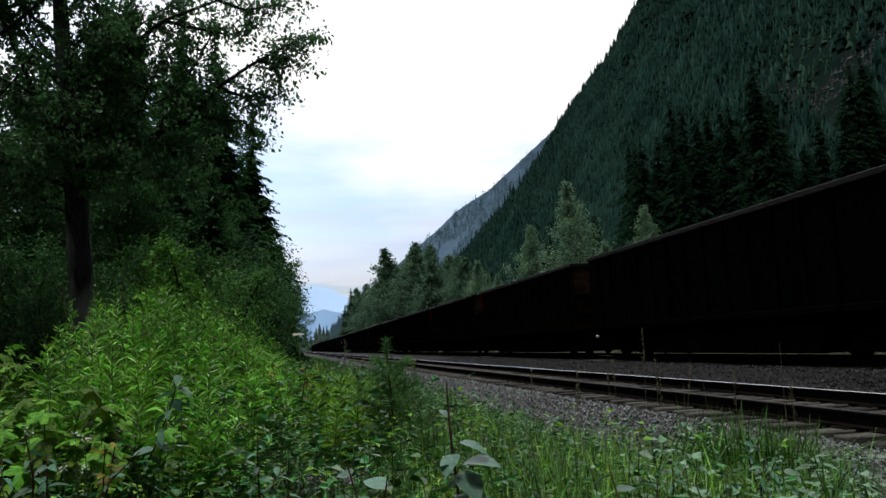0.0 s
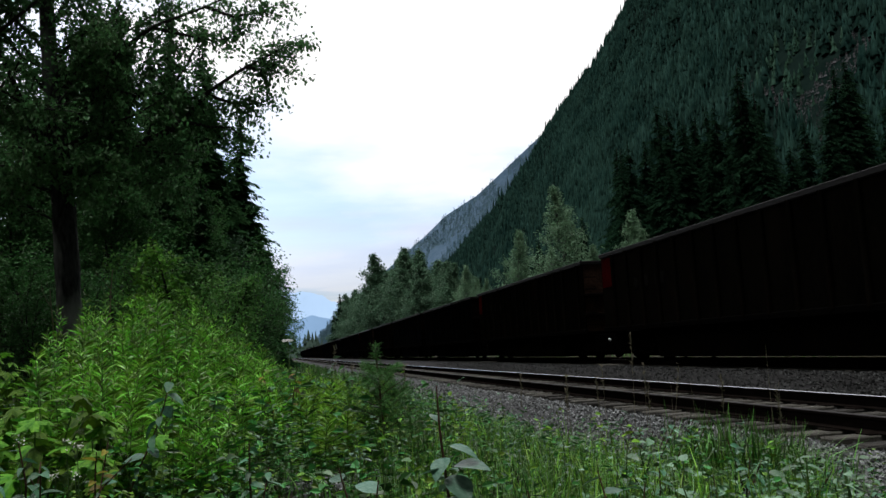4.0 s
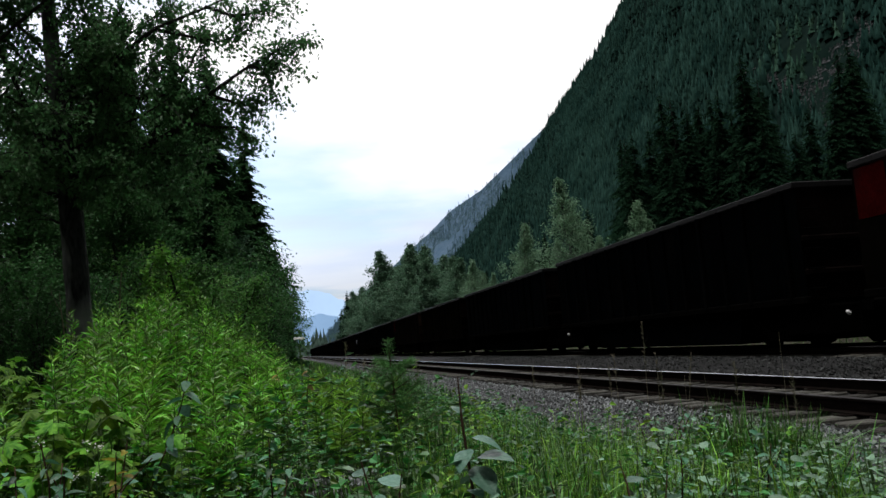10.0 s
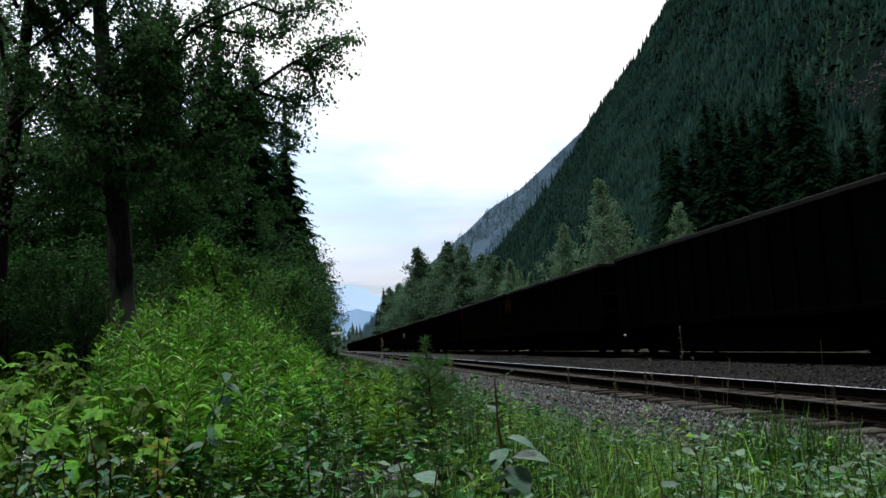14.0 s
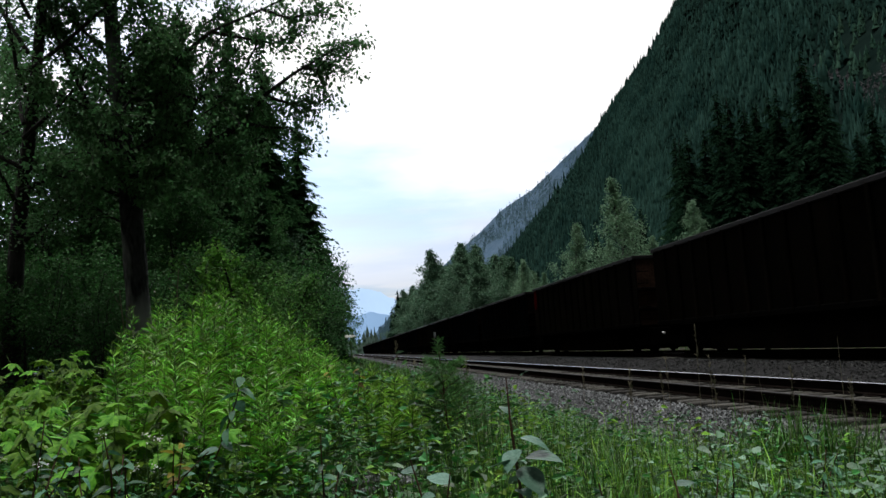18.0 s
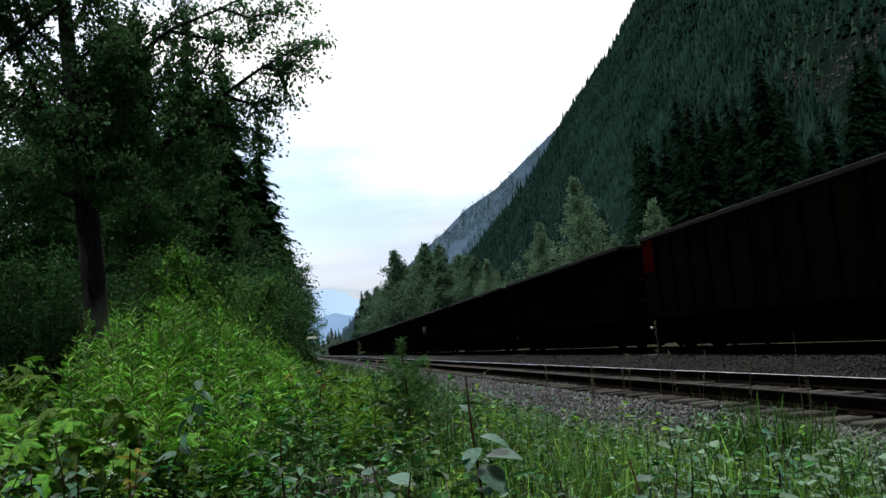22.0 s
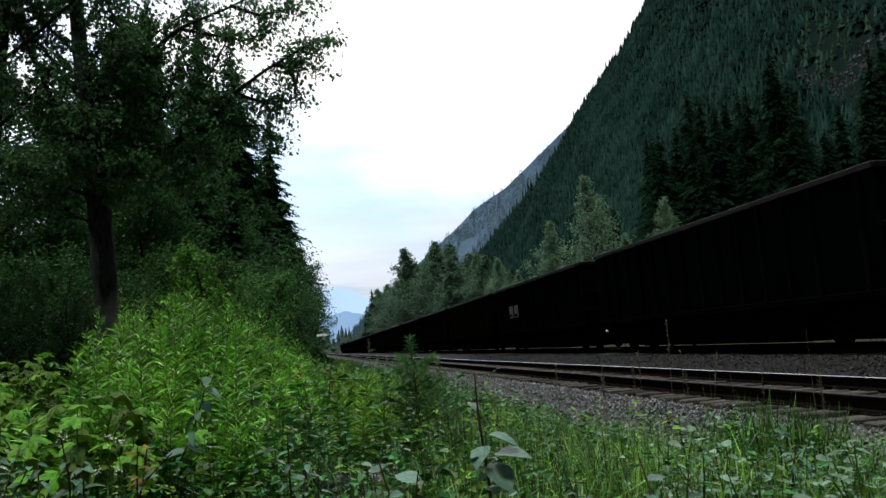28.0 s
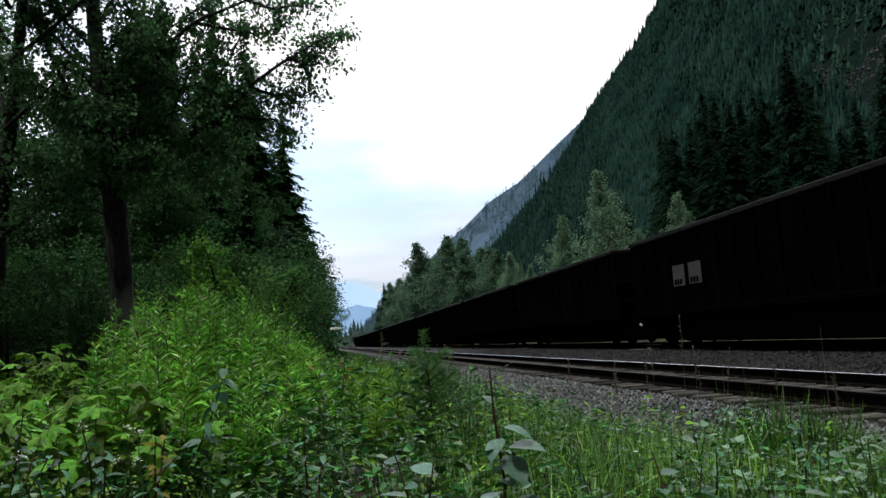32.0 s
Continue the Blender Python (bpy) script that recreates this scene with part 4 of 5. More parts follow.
    part("crown", s.mesh("crown", material or M_LEAF_TREE), tree)
    return tree


def put(tree, x, y, s=1.0, z=None, turn=0.0, lean=0.0):
    m = pose(x, y, ground_z(x, y) - 0.05 if z is None else z, lean, 0, turn)
    c = copy_thing(tree, m)
    c.scale = (s, s, s)
    return c


def drop_proto(*things):
    for thing in things:
        for o in (*thing.children_recursive, thing):
            bpy.data.objects.remove(o)


pick = rng_of(77)
SPRUCES = [conifer("spruce_tree", 20, 5.0, 100 + k, "tall dark green spruce beyond the railway", 44, 8, 9, hang=0.6) for k in range(3)]
for x, y, s in [(35, 55.2, 1.04), (35, 69, 1.1), (36, 62, 0.97), (34.5, 49, 0.5), (35, 45.5, 0.4), (50, 62, 1.05), (53, 66, 1.15), (48, 66, 0.95), (56, 64, 1.15), (46, 58, 0.7), (60, 75, 1.3), (28, 62, 0.72), (29.5, 64, 0.86), (31, 61, 0.85), (30, 58, 0.7), (33, 61, 0.92), (34, 65, 1.02), (35.5, 60, 0.95), (37, 56, 0.9), (38.5, 60, 0.9), (32, 66, 0.9), (40.5, 57, 0.7), (38, 58, 0.98), (39, 52, 0.6), (33, 73, 0.95), (37, 66, 1.0), (40, 47, 0.45), (36.5, 52, 0.68), (33.5, 58, 0.72), (41, 63, 1.0), (30, 80, 0.65), (29, 88, 0.6), (34, 41, 0.38), (38, 42, 0.42), (33, 36, 0.36), (38, 36, 0.4), (44, 55, 0.6), (46, 48, 0.55), (27, 96, 0.5), (26, 105, 0.5), (31, 100, 0.6), (35, 90, 0.75), (24, 120, 0.5), (30, 125, 0.6), (42, 75, 1.1), (36, 110, 0.75), (40, 90, 1.15), (36, 57, 0.85), (37.5, 61.5, 0.9), (34, 52, 0.75), (35.5, 65, 0.95), (38.5, 48, 0.5), (33, 46, 0.5), (34, 63, 0.75), (32.5, 53, 0.6), (33, 67, 0.85), (36, 39, 0.36), (31.5, 48.5, 0.42), (32, 60, 0.6), (47, 60, 1.1), (49, 61, 1.15), (52, 64, 1.15), (44.5, 58, 0.9)]:
    put(SPRUCES[pick.integers(3)], x, y, s, turn=pick.uniform(0, 360))
for x, y, s in [(16.2, 228, 0.88), (17.2, 236, 0.75), (15.8, 250, 0.7), (18.5, 228, 0.7)]:
    put(SPRUCES[pick.integers(3)], x, y, s, turn=pick.uniform(0, 360))

POPLARS = [broadleaf("poplar_tree", 13, 4.0, 200 + k, "silvery green young poplar beyond the railway", 64, 20000, 0.16, M_LEAF_POPLAR, M_BARK, 0.02, 0.08, steep=0.4, puff=1.15, taper=1.1) for k in range(3)]
for x, y, s in [(20.6, 55.2, 0.98), (21.2, 47.6, 0.62), (22.9, 48.4, 0.66), (20, 67, 0.86), (21.5, 63, 0.7), (20.5, 51, 0.58), (22, 47.5, 0.72), (22.5, 44.8, 0.55), (20, 87.5, 0.8), (20, 80, 0.62), (21, 92, 0.7)]:
    put(POPLARS[pick.integers(3)], x, y, s, turn=pick.uniform(0, 360))
GROVE = [broadleaf("cottonwood_sapling", 13, 3.6, 220 + k, "grey-green young cottonwood beside the railway", 56, 17000, 0.25, M_LEAF_GREY, M_BARK, 0.03, 0.24, steep=0.7, puff=1.3, taper=1.0) for k in range(3)]
for x, y, s in [(-3.9, 41, 0.8), (-3.2, 52, 0.74), (-1.9, 66, 0.64), (24, 137, 1.45), (22, 170, 1.7), (23, 155, 1.5), (20.5, 200, 1.6), (20, 225, 1.5), (21, 185, 1.6), (22, 128, 1.25), (21, 118, 1.1), (22, 108, 1.0), (20, 240, 1.35), (26, 150, 1.6), (25, 175, 1.7), (22.5, 100, 0.8), (24.5, 122, 1.2), (19.5, 212, 1.35), (20.5, 140, 1.5), (18.8, 150, 1.55), (19.5, 168, 1.46), (24, 145, 1.6), (18.5, 188, 1.4), (22.5, 134, 1.2)]:
    put(GROVE[pick.integers(3)], x, y, s, turn=pick.uniform(0, 360))

# brush beyond the train
BRUSH = [broadleaf("alder_bush", 3.0, 1.7, 240 + k, "green alder bush beyond the tracks", 10, 1500, 0.13, M_LEAF_BUSH, M_BARK_DARK, 0.05, 0.3, steep=0.8) for k in range(2)]
for k in range(32):
    y = 14 + 3.0 * k
    put(BRUSH[k % 2], 17.5 + pick.uniform(-0.8, 3), y + pick.uniform(-1, 1), pick.uniform(0.5, 1.1), turn=pick.uniform(0, 360))

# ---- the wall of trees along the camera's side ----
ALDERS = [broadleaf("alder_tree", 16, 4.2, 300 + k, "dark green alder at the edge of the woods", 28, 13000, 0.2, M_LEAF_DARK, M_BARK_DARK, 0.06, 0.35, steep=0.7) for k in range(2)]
WOOD_SPRUCES = [conifer("wood_spruce", 22, 4.8, 320 + k, "dark spruce standing in the woods", 44, 9, 9, M_WOOD_NEEDLE, hang=0.5) for k in range(2)]
for x, y, s in [(-16, 50, 0.5), (-18, 48, 0.55), (-14, 46, 0.5), (-20, 60, 0.65), (-17, 56, 0.6), (-22, 68, 0.75), (-13, 50, 0.6), (-25, 66, 0.8), (-7.6, 25, 0.56), (-6.4, 27, 0.6), (-11.5, 27, 0.75), (-8.2, 34, 0.95), (-4.6, 78, 1.0), (-6.2, 60, 0.95), (-4.0, 95, 1.0), (-2.0, 110, 1.0), (-6.5, 48, 1.0), (-1.2, 84, 0.62), (-2.4, 66, 0.6), (-0.8, 100, 0.66), (0.2, 118, 0.75), (-7, 36, 0.6), (-8, 28, 0.5), (-5.2, 40, 0.55), (-10, 24, 0.5), (-0.5, 135, 0.8), (-5.5, 26, 0.5), (-6.0, 33, 0.6), (-12, 21, 0.45), (-8.5, 40, 0.75), (-7.0, 50, 1.0), (-8.0, 56, 1.0), (-15, 27, 0.6), (-17, 34, 0.7), (-11, 48, 0.9), (-6.4, 72, 1.15), (-3.6, 36, 0.6), (-4.6, 46, 0.7), (-4.0, 54, 0.7), (-21, 24, 0.6), (-7.3, 23, 0.45)]:
    put(ALDERS[pick.integers(2)], x, y, s, turn=pick.uniform(0, 360))
for x, y, s in [(-6.5, 58, 0.82), (-5.5, 70, 0.95), (-8, 44, 0.9), (-9.5, 38, 0.55), (-9, 52, 0.9), (-13, 26, 0.6), (-5, 88, 1.05), (-8, 66, 1.1), (-12, 45, 0.7), (-16, 24, 0.9), (-3.5, 42, 0.8), (-1.9, 46, 0.68), (-5.6, 46, 0.95), (-4.2, 50, 0.85), (-2.4, 55, 0.66), (-5.2, 36, 0.62), (-3.2, 36, 0.42), (-18, 30, 1.0)]:
    put(WOOD_SPRUCES[pick.integers(2)], x, y, s, turn=pick.uniform(0, 360))
BUSHES = [broadleaf("trackside_bush", 3.2, 1.6, 340 + k, "leafy green bush at the edge of the woods", 14, 4200, 0.085, M_LEAF_BUSH, M_BARK_DARK, 0.04, 0.35, steep=0.9) for k in range(2)]
for x, y, s in [(-1.6, 15.5, 0.85), (-2.4, 17, 1.0), (-1.2, 18.5, 0.85), (-3.2, 20, 1.1), (-2.3, 14.4, 0.5)]:
    put(BUSHES[pick.integers(2)], x, y, s, turn=pick.uniform(0, 360))
# bushes deep in the woods; their darker leaf colour stands in for shade
SHADY = [broadleaf("understorey_bush", 3.2, 1.7, 350 + k, "bush under the trees with shade put into its dark leaves", 14, 4200, 0.085, M_LEAF_DARK, M_BARK_DARK, 0.04, 0.35, steep=0.8) for k in range(2)]
for x, y, s in [(-4.6, 16.5, 0.7), (-6.4, 18.5, 1.0), (-6.1, 20.5, 1.05), (-5.5, 15.2, 0.75), (-7.0, 18, 1.0), (-8.4, 20, 1.05), (-7.8, 24, 1.2), (-9.6, 25, 1.2), (-11.5, 30, 1.4), (-9.2, 31, 1.4), (-6.4, 15, 0.85), (-10.5, 22, 1.0), (-7.4, 15.6, 0.95), (-4.3, 18.5, 0.9), (-5.3, 19.0, 1.0), (-3.9, 21.5, 1.0), (-8.9, 24.5, 1.15), (-13, 36, 1.5), (-1.0, 23, 1.0), (-1.0, 28, 1.0), (-2.2, 26, 1.3), (-0.9, 34, 1.0), (-1.5, 38, 1.5), (-1.0, 44, 1.2), (-1.5, 52, 1.5), (-0.6, 60, 1.5), (-0.8, 70, 1.6), (-1.6, 80, 2.0), (-3.2, 50, 2.8), (-2.6, 66, 2.7)]:
    put(SHADY[pick.integers(2)], x, y, s, turn=pick.uniform(0, 360))
YOUNG = broadleaf("young_alder", 4.4, 1.1, 360, "bright green young alder in front of the woods", 18, 2000, 0.12, M_LEAF_YOUNG, M_BARK_DARK, 0.2, 0.35, steep=0.4, puff=1.3)
for x, y, s in [(-1.5, 13.6, 0.68), (-1.2, 13.8, 0.5)]:
    put(YOUNG, x, y, s, turn=pick.uniform(0, 360))
SECOND = broadleaf("cottonwood_tree", 14, 3.0, 380, "second dark cottonwood at the edge of the woods", 26, 11000, 0.085, M_LEAF_TREE, M_BARK_DARK, 0.22, 0.45, trunk=0.0125, steep=0.5)
put(SECOND, -5.85, 15.4, 1.0)
put(SECOND, -8.5, 19.0, 0.88, turn=130)
drop_proto(YOUNG, SECOND, *SPRUCES, *POPLARS, *GROVE, *BRUSH, *ALDERS, *WOOD_SPRUCES, *BUSHES, *SHADY)


# ---- the old cottonwood beside the camera's shelf ----
def cottonwood():
    g = rng_of(500)
    tree = tagged(new("cottonwood_tree"), "old cottonwood with furrowed grey bark and dark leafy limbs", "tree")
    ty = 15.0
    spine = np.array([(-3.42, ty, 0.0), (-3.5, ty, 1.2), (-3.54, ty, 2.4), (-3.66, ty, 4.15), (-3.8, ty, 5.6), (-3.9, ty, 7.0), (-4.05, ty + 0.2, 9.2), (-4.1, ty + 0.1, 11.4), (-4.2, ty, 13.5)])
    zs = np.linspace(0, 13.5, 70)
    fine = np.stack([np.interp(zs, spine[:, 2], spine[:, j]) for j in range(3)], 1)
    tv, tf = tube(fine, np.interp(zs, spine[:, 2], [0.27, 0.215, 0.195, 0.18, 0.15, 0.125, 0.09, 0.05, 0.015]), 28)
    axis = np.repeat(fine, 28, 0)
    ridge = np.array([noise.noise(Vector((p.item(0) * 14, p.item(1) * 14, p.item(2) * 1.6))) for p in tv - axis + axis * np.array([0, 0, 1])])
    tv = axis + (tv - axis) * (1 + 0.16 * ridge)[:, None]
    part("trunk", mesh_of("trunk", tv, tf, M_BARK, True), tree)
    limbs = [
        [(-3.6, 0, 4.0), (-3.31, 0, 4.23), (-2.63, 0, 4.65), (-1.9, 0, 5.04), (-1.58, 0, 5.28), (-1.12, 0, 5.72), (-0.54, 0, 6.14), (0.05, 0, 6.5), (0.35, 0, 6.7)],
        [(-1.9, 0, 5.04), (-1.56, 0, 5.15), (-1.13, 0, 5.06), (-0.79, 0, 5.09), (-0.6, 0, 4.85)],
        [(-3.72, 0, 4.9), (-3.15, 0, 5.66), (-2.77, 0, 6.44), (-2.11, 0, 6.93), (-1.21, 0, 7.26), (-0.3, 0, 7.68)],
        [(-3.72, 0, 4.2), (-4.04, 0, 4.86), (-4.33, 0, 5.67), (-4.7, 0, 6.59), (-5.0, 0, 7.4)],
    ]
    limbs += [
        [(-2.2, 0, 4.9), (-1.9, 0, 5.6), (-1.5, 0, 6.2), (-1.2, 0, 6.8)],
        [(-2.8, 0, 4.55), (-2.6, 0, 5.2), (-2.3, 0, 5.9), (-1.9, 0, 6.4)],
        [(-1.2, 0, 5.65), (-0.6, 0, 5.5), (-0.2, 0, 5.55)],
        [(-0.5, 0, 6.15), (-0.15, 0, 6.1), (0.1, 0, 6.2)],
        [(-2.1, 0, 6.93), (-1.5, 0, 6.7), (-1.0, 0, 6.6), (-0.5, 0, 6.75)],
        [(-1.2, 0, 7.26), (-0.7, 0, 7.1), (-0.2, 0, 7.2), (0.1, 0, 7.3)],
        [(-3.3, 0, 4.2), (-2.7, 0, 4.0), (-2.1, 0, 4.1), (-1.6, 0, 3.8)],
        [(-3.6, 0, 4.6), (-3.0, 0, 5.0), (-2.4, 0, 5.2), (-1.9, 0, 5.5)],
        [(-3.75, 0, 5.4), (-3.3, 0, 6.1), (-2.8, 0, 6.9), (-2.5, 0, 7.6)],
        [(-3.8, 0, 5.8), (-3.2, 0, 6.5), (-2.4, 0, 7.0), (-1.7, 0, 7.6)],
        [(-3.7, 0, 5.0), (-3.2, 0, 5.3), (-2.6, 0, 6.0)],
        [(-3.0, 0, 5.8), (-2.4, 0, 5.6), (-1.9, 0, 5.7), (-1.4, 0, 5.6)],
    ]
    lines_, radii = [], [0.085, 0.045, 0.07, 0.07] + [0.035] * 12
    for limb in limbs:
        lines_.append(np.array(limb) + np.array([0, ty, 0]) + np.cumsum(g.normal(size=(len(limb), 3)) * np.array([0.01, 0.1, 0.01]), 0))
    for k in range(44):
        u = g.uniform(0.26, 0.97)
        a = k * 2.399 + g.uniform(-0.4, 0.4)
        p0 = np.array([np.interp(u * 13.5, spine[:, 2], spine[:, j]) for j in range(3)])
        reach = g.uniform(1.8, 3.4) * (1.15 - 0.75 * u)
        if math.cos(a) > 0.3:
            reach *= 0.72
        if math.sin(a) < -0.2:
            reach *= 0.6
        lines_.append(bent(g, p0, (math.cos(a), math.sin(a), 0.5 + 0.7 * u), reach, 7, 0.03, 0.16))
        radii.append(0.05 * (1.2 - u))
    for z, a, reach in [(5.0, -1.2, 1.6), (3.3, -2.9, 1.4)]:
        p0 = np.array([np.interp(z, spine[:, 2], spine[:, j]) for j in range(3)])
        lines_.append(bent(g, p0, (math.cos(a), math.sin(a), 0.4), reach, 6, 0.06, 0.14))
        radii.append(0.025)
    crown, twigs = Soup(), Soup()
    for k, limb in enumerate(lines_):
        n = len(limb)
        part("limb", mesh_of("limb", *tube(limb, np.linspace(radii[k], 0.01, n), 7), M_BARK_DARK, True), tree)
        length = np.linalg.norm(np.diff(limb, axis=0), axis=1).sum()
        for b in range(int(10 + length * 5.5)):
            t = g.uniform(0.22, 1.0) * (n - 1.001)
            i = int(t)
            q = limb[i] + (limb[i + 1] - limb[i]) * (t - i)
            way = unit(limb[min(n - 1, i + 1)] - limb[i]) * 0.7 + g.normal(size=3) * 0.75 + np.array([0, 0, 0.12])
            if k < 4 and t < 0.75 * n:
                way[1] = abs(way[1]) + 0.6
            twig = bent(g, q, way, g.uniform(0.35, 0.95), 5, 0.1, 0.2)
            twigs.add(*tube(twig, [0.009, 0.007, 0.005, 0.004, 0.002], 3))
            m = int(g.uniform(22, 78) * (0.5 if k in (2, 8, 9) or k > 59 else 0.82 if k < 16 else 1.05))
            tt = g.uniform(0.1, 3.99, m)
            j = tt.astype(int)
            p = twig[j] + (twig[j + 1] - twig[j]) * (tt - j)[:, None] + g.normal(size=(m, 3)) * 0.08
            out = g.normal(size=(m, 3)) + np.array([0, 0, -0.7])
            crown.add(*ovate_leaves(p, g, 0.082, 0.055, out, upright=0.3))
    tagged(part("branchwork", twigs.mesh("branchwork", M_BARK_DARK), tree), kind="stuff")
    part("crown", crown.mesh("crown", M_LEAF_TREE), tree)
    return tree


cottonwood()


# ---- plants in front ----
def leaf_piece(name, length, width, material, segments=7, fold=0.18, curl=0.25, lobes=0.0):
    """One broad leaf along +y from its stalk, with a folded midrib and a curved blade."""
    v, f = [], []
    for k in range(segments + 1):
        u = k / segments
        half = width / 2 * (math.sin(math.pi * u**0.75) ** 0.8) * (1 + lobes * math.cos(u * 17))
        y, z = u * length, -curl * length * u * u
        v += [(-half, y, z + fold * half), (0, y, z), (half, y, z + fold * half)]
    for k in range(segments):
        a = 3 * k
        f += [(a, a + 1, a + 4, a + 3), (a + 1, a + 2, a + 5, a + 4)]
    return mesh_of(name, v, f, material, True)


WILLOW_LEAVES = [leaf_piece("leaf", 0.075, 0.034, M_WILLOW_PIECE, curl=0.2 + 0.15 * k, fold=0.2 + 0.15 * k) for k in range(3)]
PALE_LEAVES = [leaf_piece("leaf", 0.075, 0.024 + 0.009 * k, M_PALE_PIECE, curl=0.12 + 0.15 * k, fold=0.15) for k in range(3)]
BROAD_LEAVES = [leaf_piece("leaf", 0.075, 0.055, M_BROAD_PIECE, curl=0.15 + 0.2 * k, fold=0.15) for k in range(2)]
M_YELLOW_PIECE = shade("thimbleberry_leaf_piece", (0.03, 0.115, 0.011), (0.145, 0.31, 0.026), rough=0.55, scale=12, fine=60, bump=0.4, vary=0.55, through_leaf=0.2)


def lobed_leaf(size, droop):
    """A maple-like leaf of five toothed, pointed lobes round its stalk, pleated and drooping."""
    v = [(0, 0, 0)]
    n = 51
    for ring in (0.5, 1.0):
        for k in range(n):
            a = -2.55 + 5.1 * k / (n - 1)
            lobe = abs(math.cos(math.pi * a / 1.18)) ** 1.3
            r = size * ring * (0.75 if ring < 1 else (0.5 + 0.5 * lobe) * (1 - 0.1 * abs(a)) + 0.05 * math.cos(k * math.pi * 0.5))
            v.append((math.sin(a) * r, math.cos(a) * r + size * 0.15, -droop * r * r / size + 0.2 * r * (lobe - 0.5)))
    f = [(0, 1 + k, 2 + k, 3 + k) for k in range(0, n - 2, 2)]
    f += [(1 + k, n + 1 + k, n + 2 + k, 2 + k) for k in range(n - 1)]
    return mesh_of("leaf", v, f, M_YELLOW_PIECE, True)


LOBED = [lobed_leaf(0.078, 0.35 + 0.3 * k) for k in range(3)]


def aim(p, out, roll=0.0):
    """A pose at p whose +y points along out."""
    d = Vector(out).normalized()
    return Matrix.Translation(p) @ d.to_track_quat("Y", "Z").to_matrix().to_4x4() @ Matrix.Rotation(roll, 4, "Y")


def shrub(name, x, y, h, stems, leaves, shapes, seed, label, spread=0.16, size=(0.7, 1.25), twig=None, top=0.35, face=0.0, rise=(-0.25, 0.6)):
    """A low shrub: bare stems, and each leaf a piece of its own."""
    g = rng_of(seed)
    z0 = ground_z(x, y) - 0.03
    plant = tagged(new(name), label, "shrub")
    plant.matrix_world = pose(x, y, z0)
    for s in range(stems):
        a = s * 2.4 + g.uniform(0, 1)
        lean = spread * g.uniform(0.3, 1.0) / max(0.2, h)
        pts = bent(g, (g.normal() * 0.02, g.normal() * 0.02, 0), (math.cos(a) * lean, math.sin(a) * lean, 1), h * g.uniform(0.75, 1.0), 7, 0, 0.09)
        stem = part("stem", mesh_of("stem", *tube(pts, np.linspace(0.006, 0.0018, 7), 5), twig or M_TWIG, True), plant, "dark brown stem")
        for k in range(max(2, leaves // stems)):
            t = (top + (1 - top) * (k + g.uniform(0, 0.6)) / max(2, leaves // stems)) * 5.999
            t = min(t, 5.99)
            i = int(t)
            p = pts[i] + (pts[i + 1] - pts[i]) * (t - i)
            b = k * 2.4 + s + g.uniform(-0.5, 0.5)
            out = (math.cos(b), math.sin(b) - face, g.uniform(*rise))
            m = aim(p, out, g.uniform(-0.6, 0.6)) @ Matrix.Scale(g.uniform(*size), 4)
            part("leaf", shapes[g.integers(len(shapes))], stem, at=m)
    return plant


WILLOW_LABEL = "low willow shoot with grey-green glossy leaves on dark stems"
for k, (x, y, h, stems, leaves, spread) in enumerate([(-0.62, 2.15, 0.6, 5, 46, 0.32), (-0.95, 2.5, 0.6, 5, 46, 0.32), (-0.35, 2.2, 0.54, 5, 46, 0.32), (-0.78, 1.95, 0.5, 4, 36, 0.28), (-0.1, 2.35, 0.52, 4, 36, 0.28), (-1.2, 2.9, 0.62, 4, 34, 0.28), (-0.5, 1.75, 0.42, 4, 34, 0.28), (0.12, 2.1, 0.42, 3, 24, 0.2), (-0.75, 2.4, 0.6, 4, 40, 0.3), (-1.1, 2.2, 0.5, 4, 36, 0.3), (-0.25, 1.85, 0.42, 4, 34, 0.25), (1.08, 2.3, 0.42, 4, 28, 0.3), (1.42, 2.5, 0.4, 4, 32, 0.35), (1.7, 2.8, 0.42, 4, 32, 0.35), (1.25, 2.0, 0.36, 4, 26, 0.3), (1.95, 3.2, 0.4, 3, 26, 0.3), (0.8, 2.1, 0.36, 3, 20, 0.2), (1.55, 2.15, 0.36, 4, 28, 0.3), (2.3, 3.6, 0.38, 3, 24, 0.3), (1.9, 2.6, 0.36, 3, 26, 0.3), (2.75, 4.2, 0.5, 3, 20, 0.3), (3.1, 4.5, 0.55, 3, 20, 0.3), (2.3, 4.7, 0.62, 4, 20, 0.35), (2.55, 5.0, 0.6, 4, 20, 0.35), (2.0, 4.4, 0.5, 4, 20, 0.3)]):
    shrub("willow_shoot", x, y, h + 0.03, stems, leaves + 44, WILLOW_LEAVES, 600 + k, WILLOW_LABEL, spread * 1.4, (0.3, 0.75), None, 0.3, 0.3, (-0.6, 0.4))

# the tall dark-stemmed shoot with a pale top leaf
dark = shrub("dark_shoot", -0.6, 3.2, 0.82, 1, 16, WILLOW_LEAVES + BROAD_LEAVES[:1], 650, "tall dark-stemmed shoot with drooping blue-grey leaves", 0.05, (0.7, 1.1), top=0.45, rise=(-0.8, 0.0))
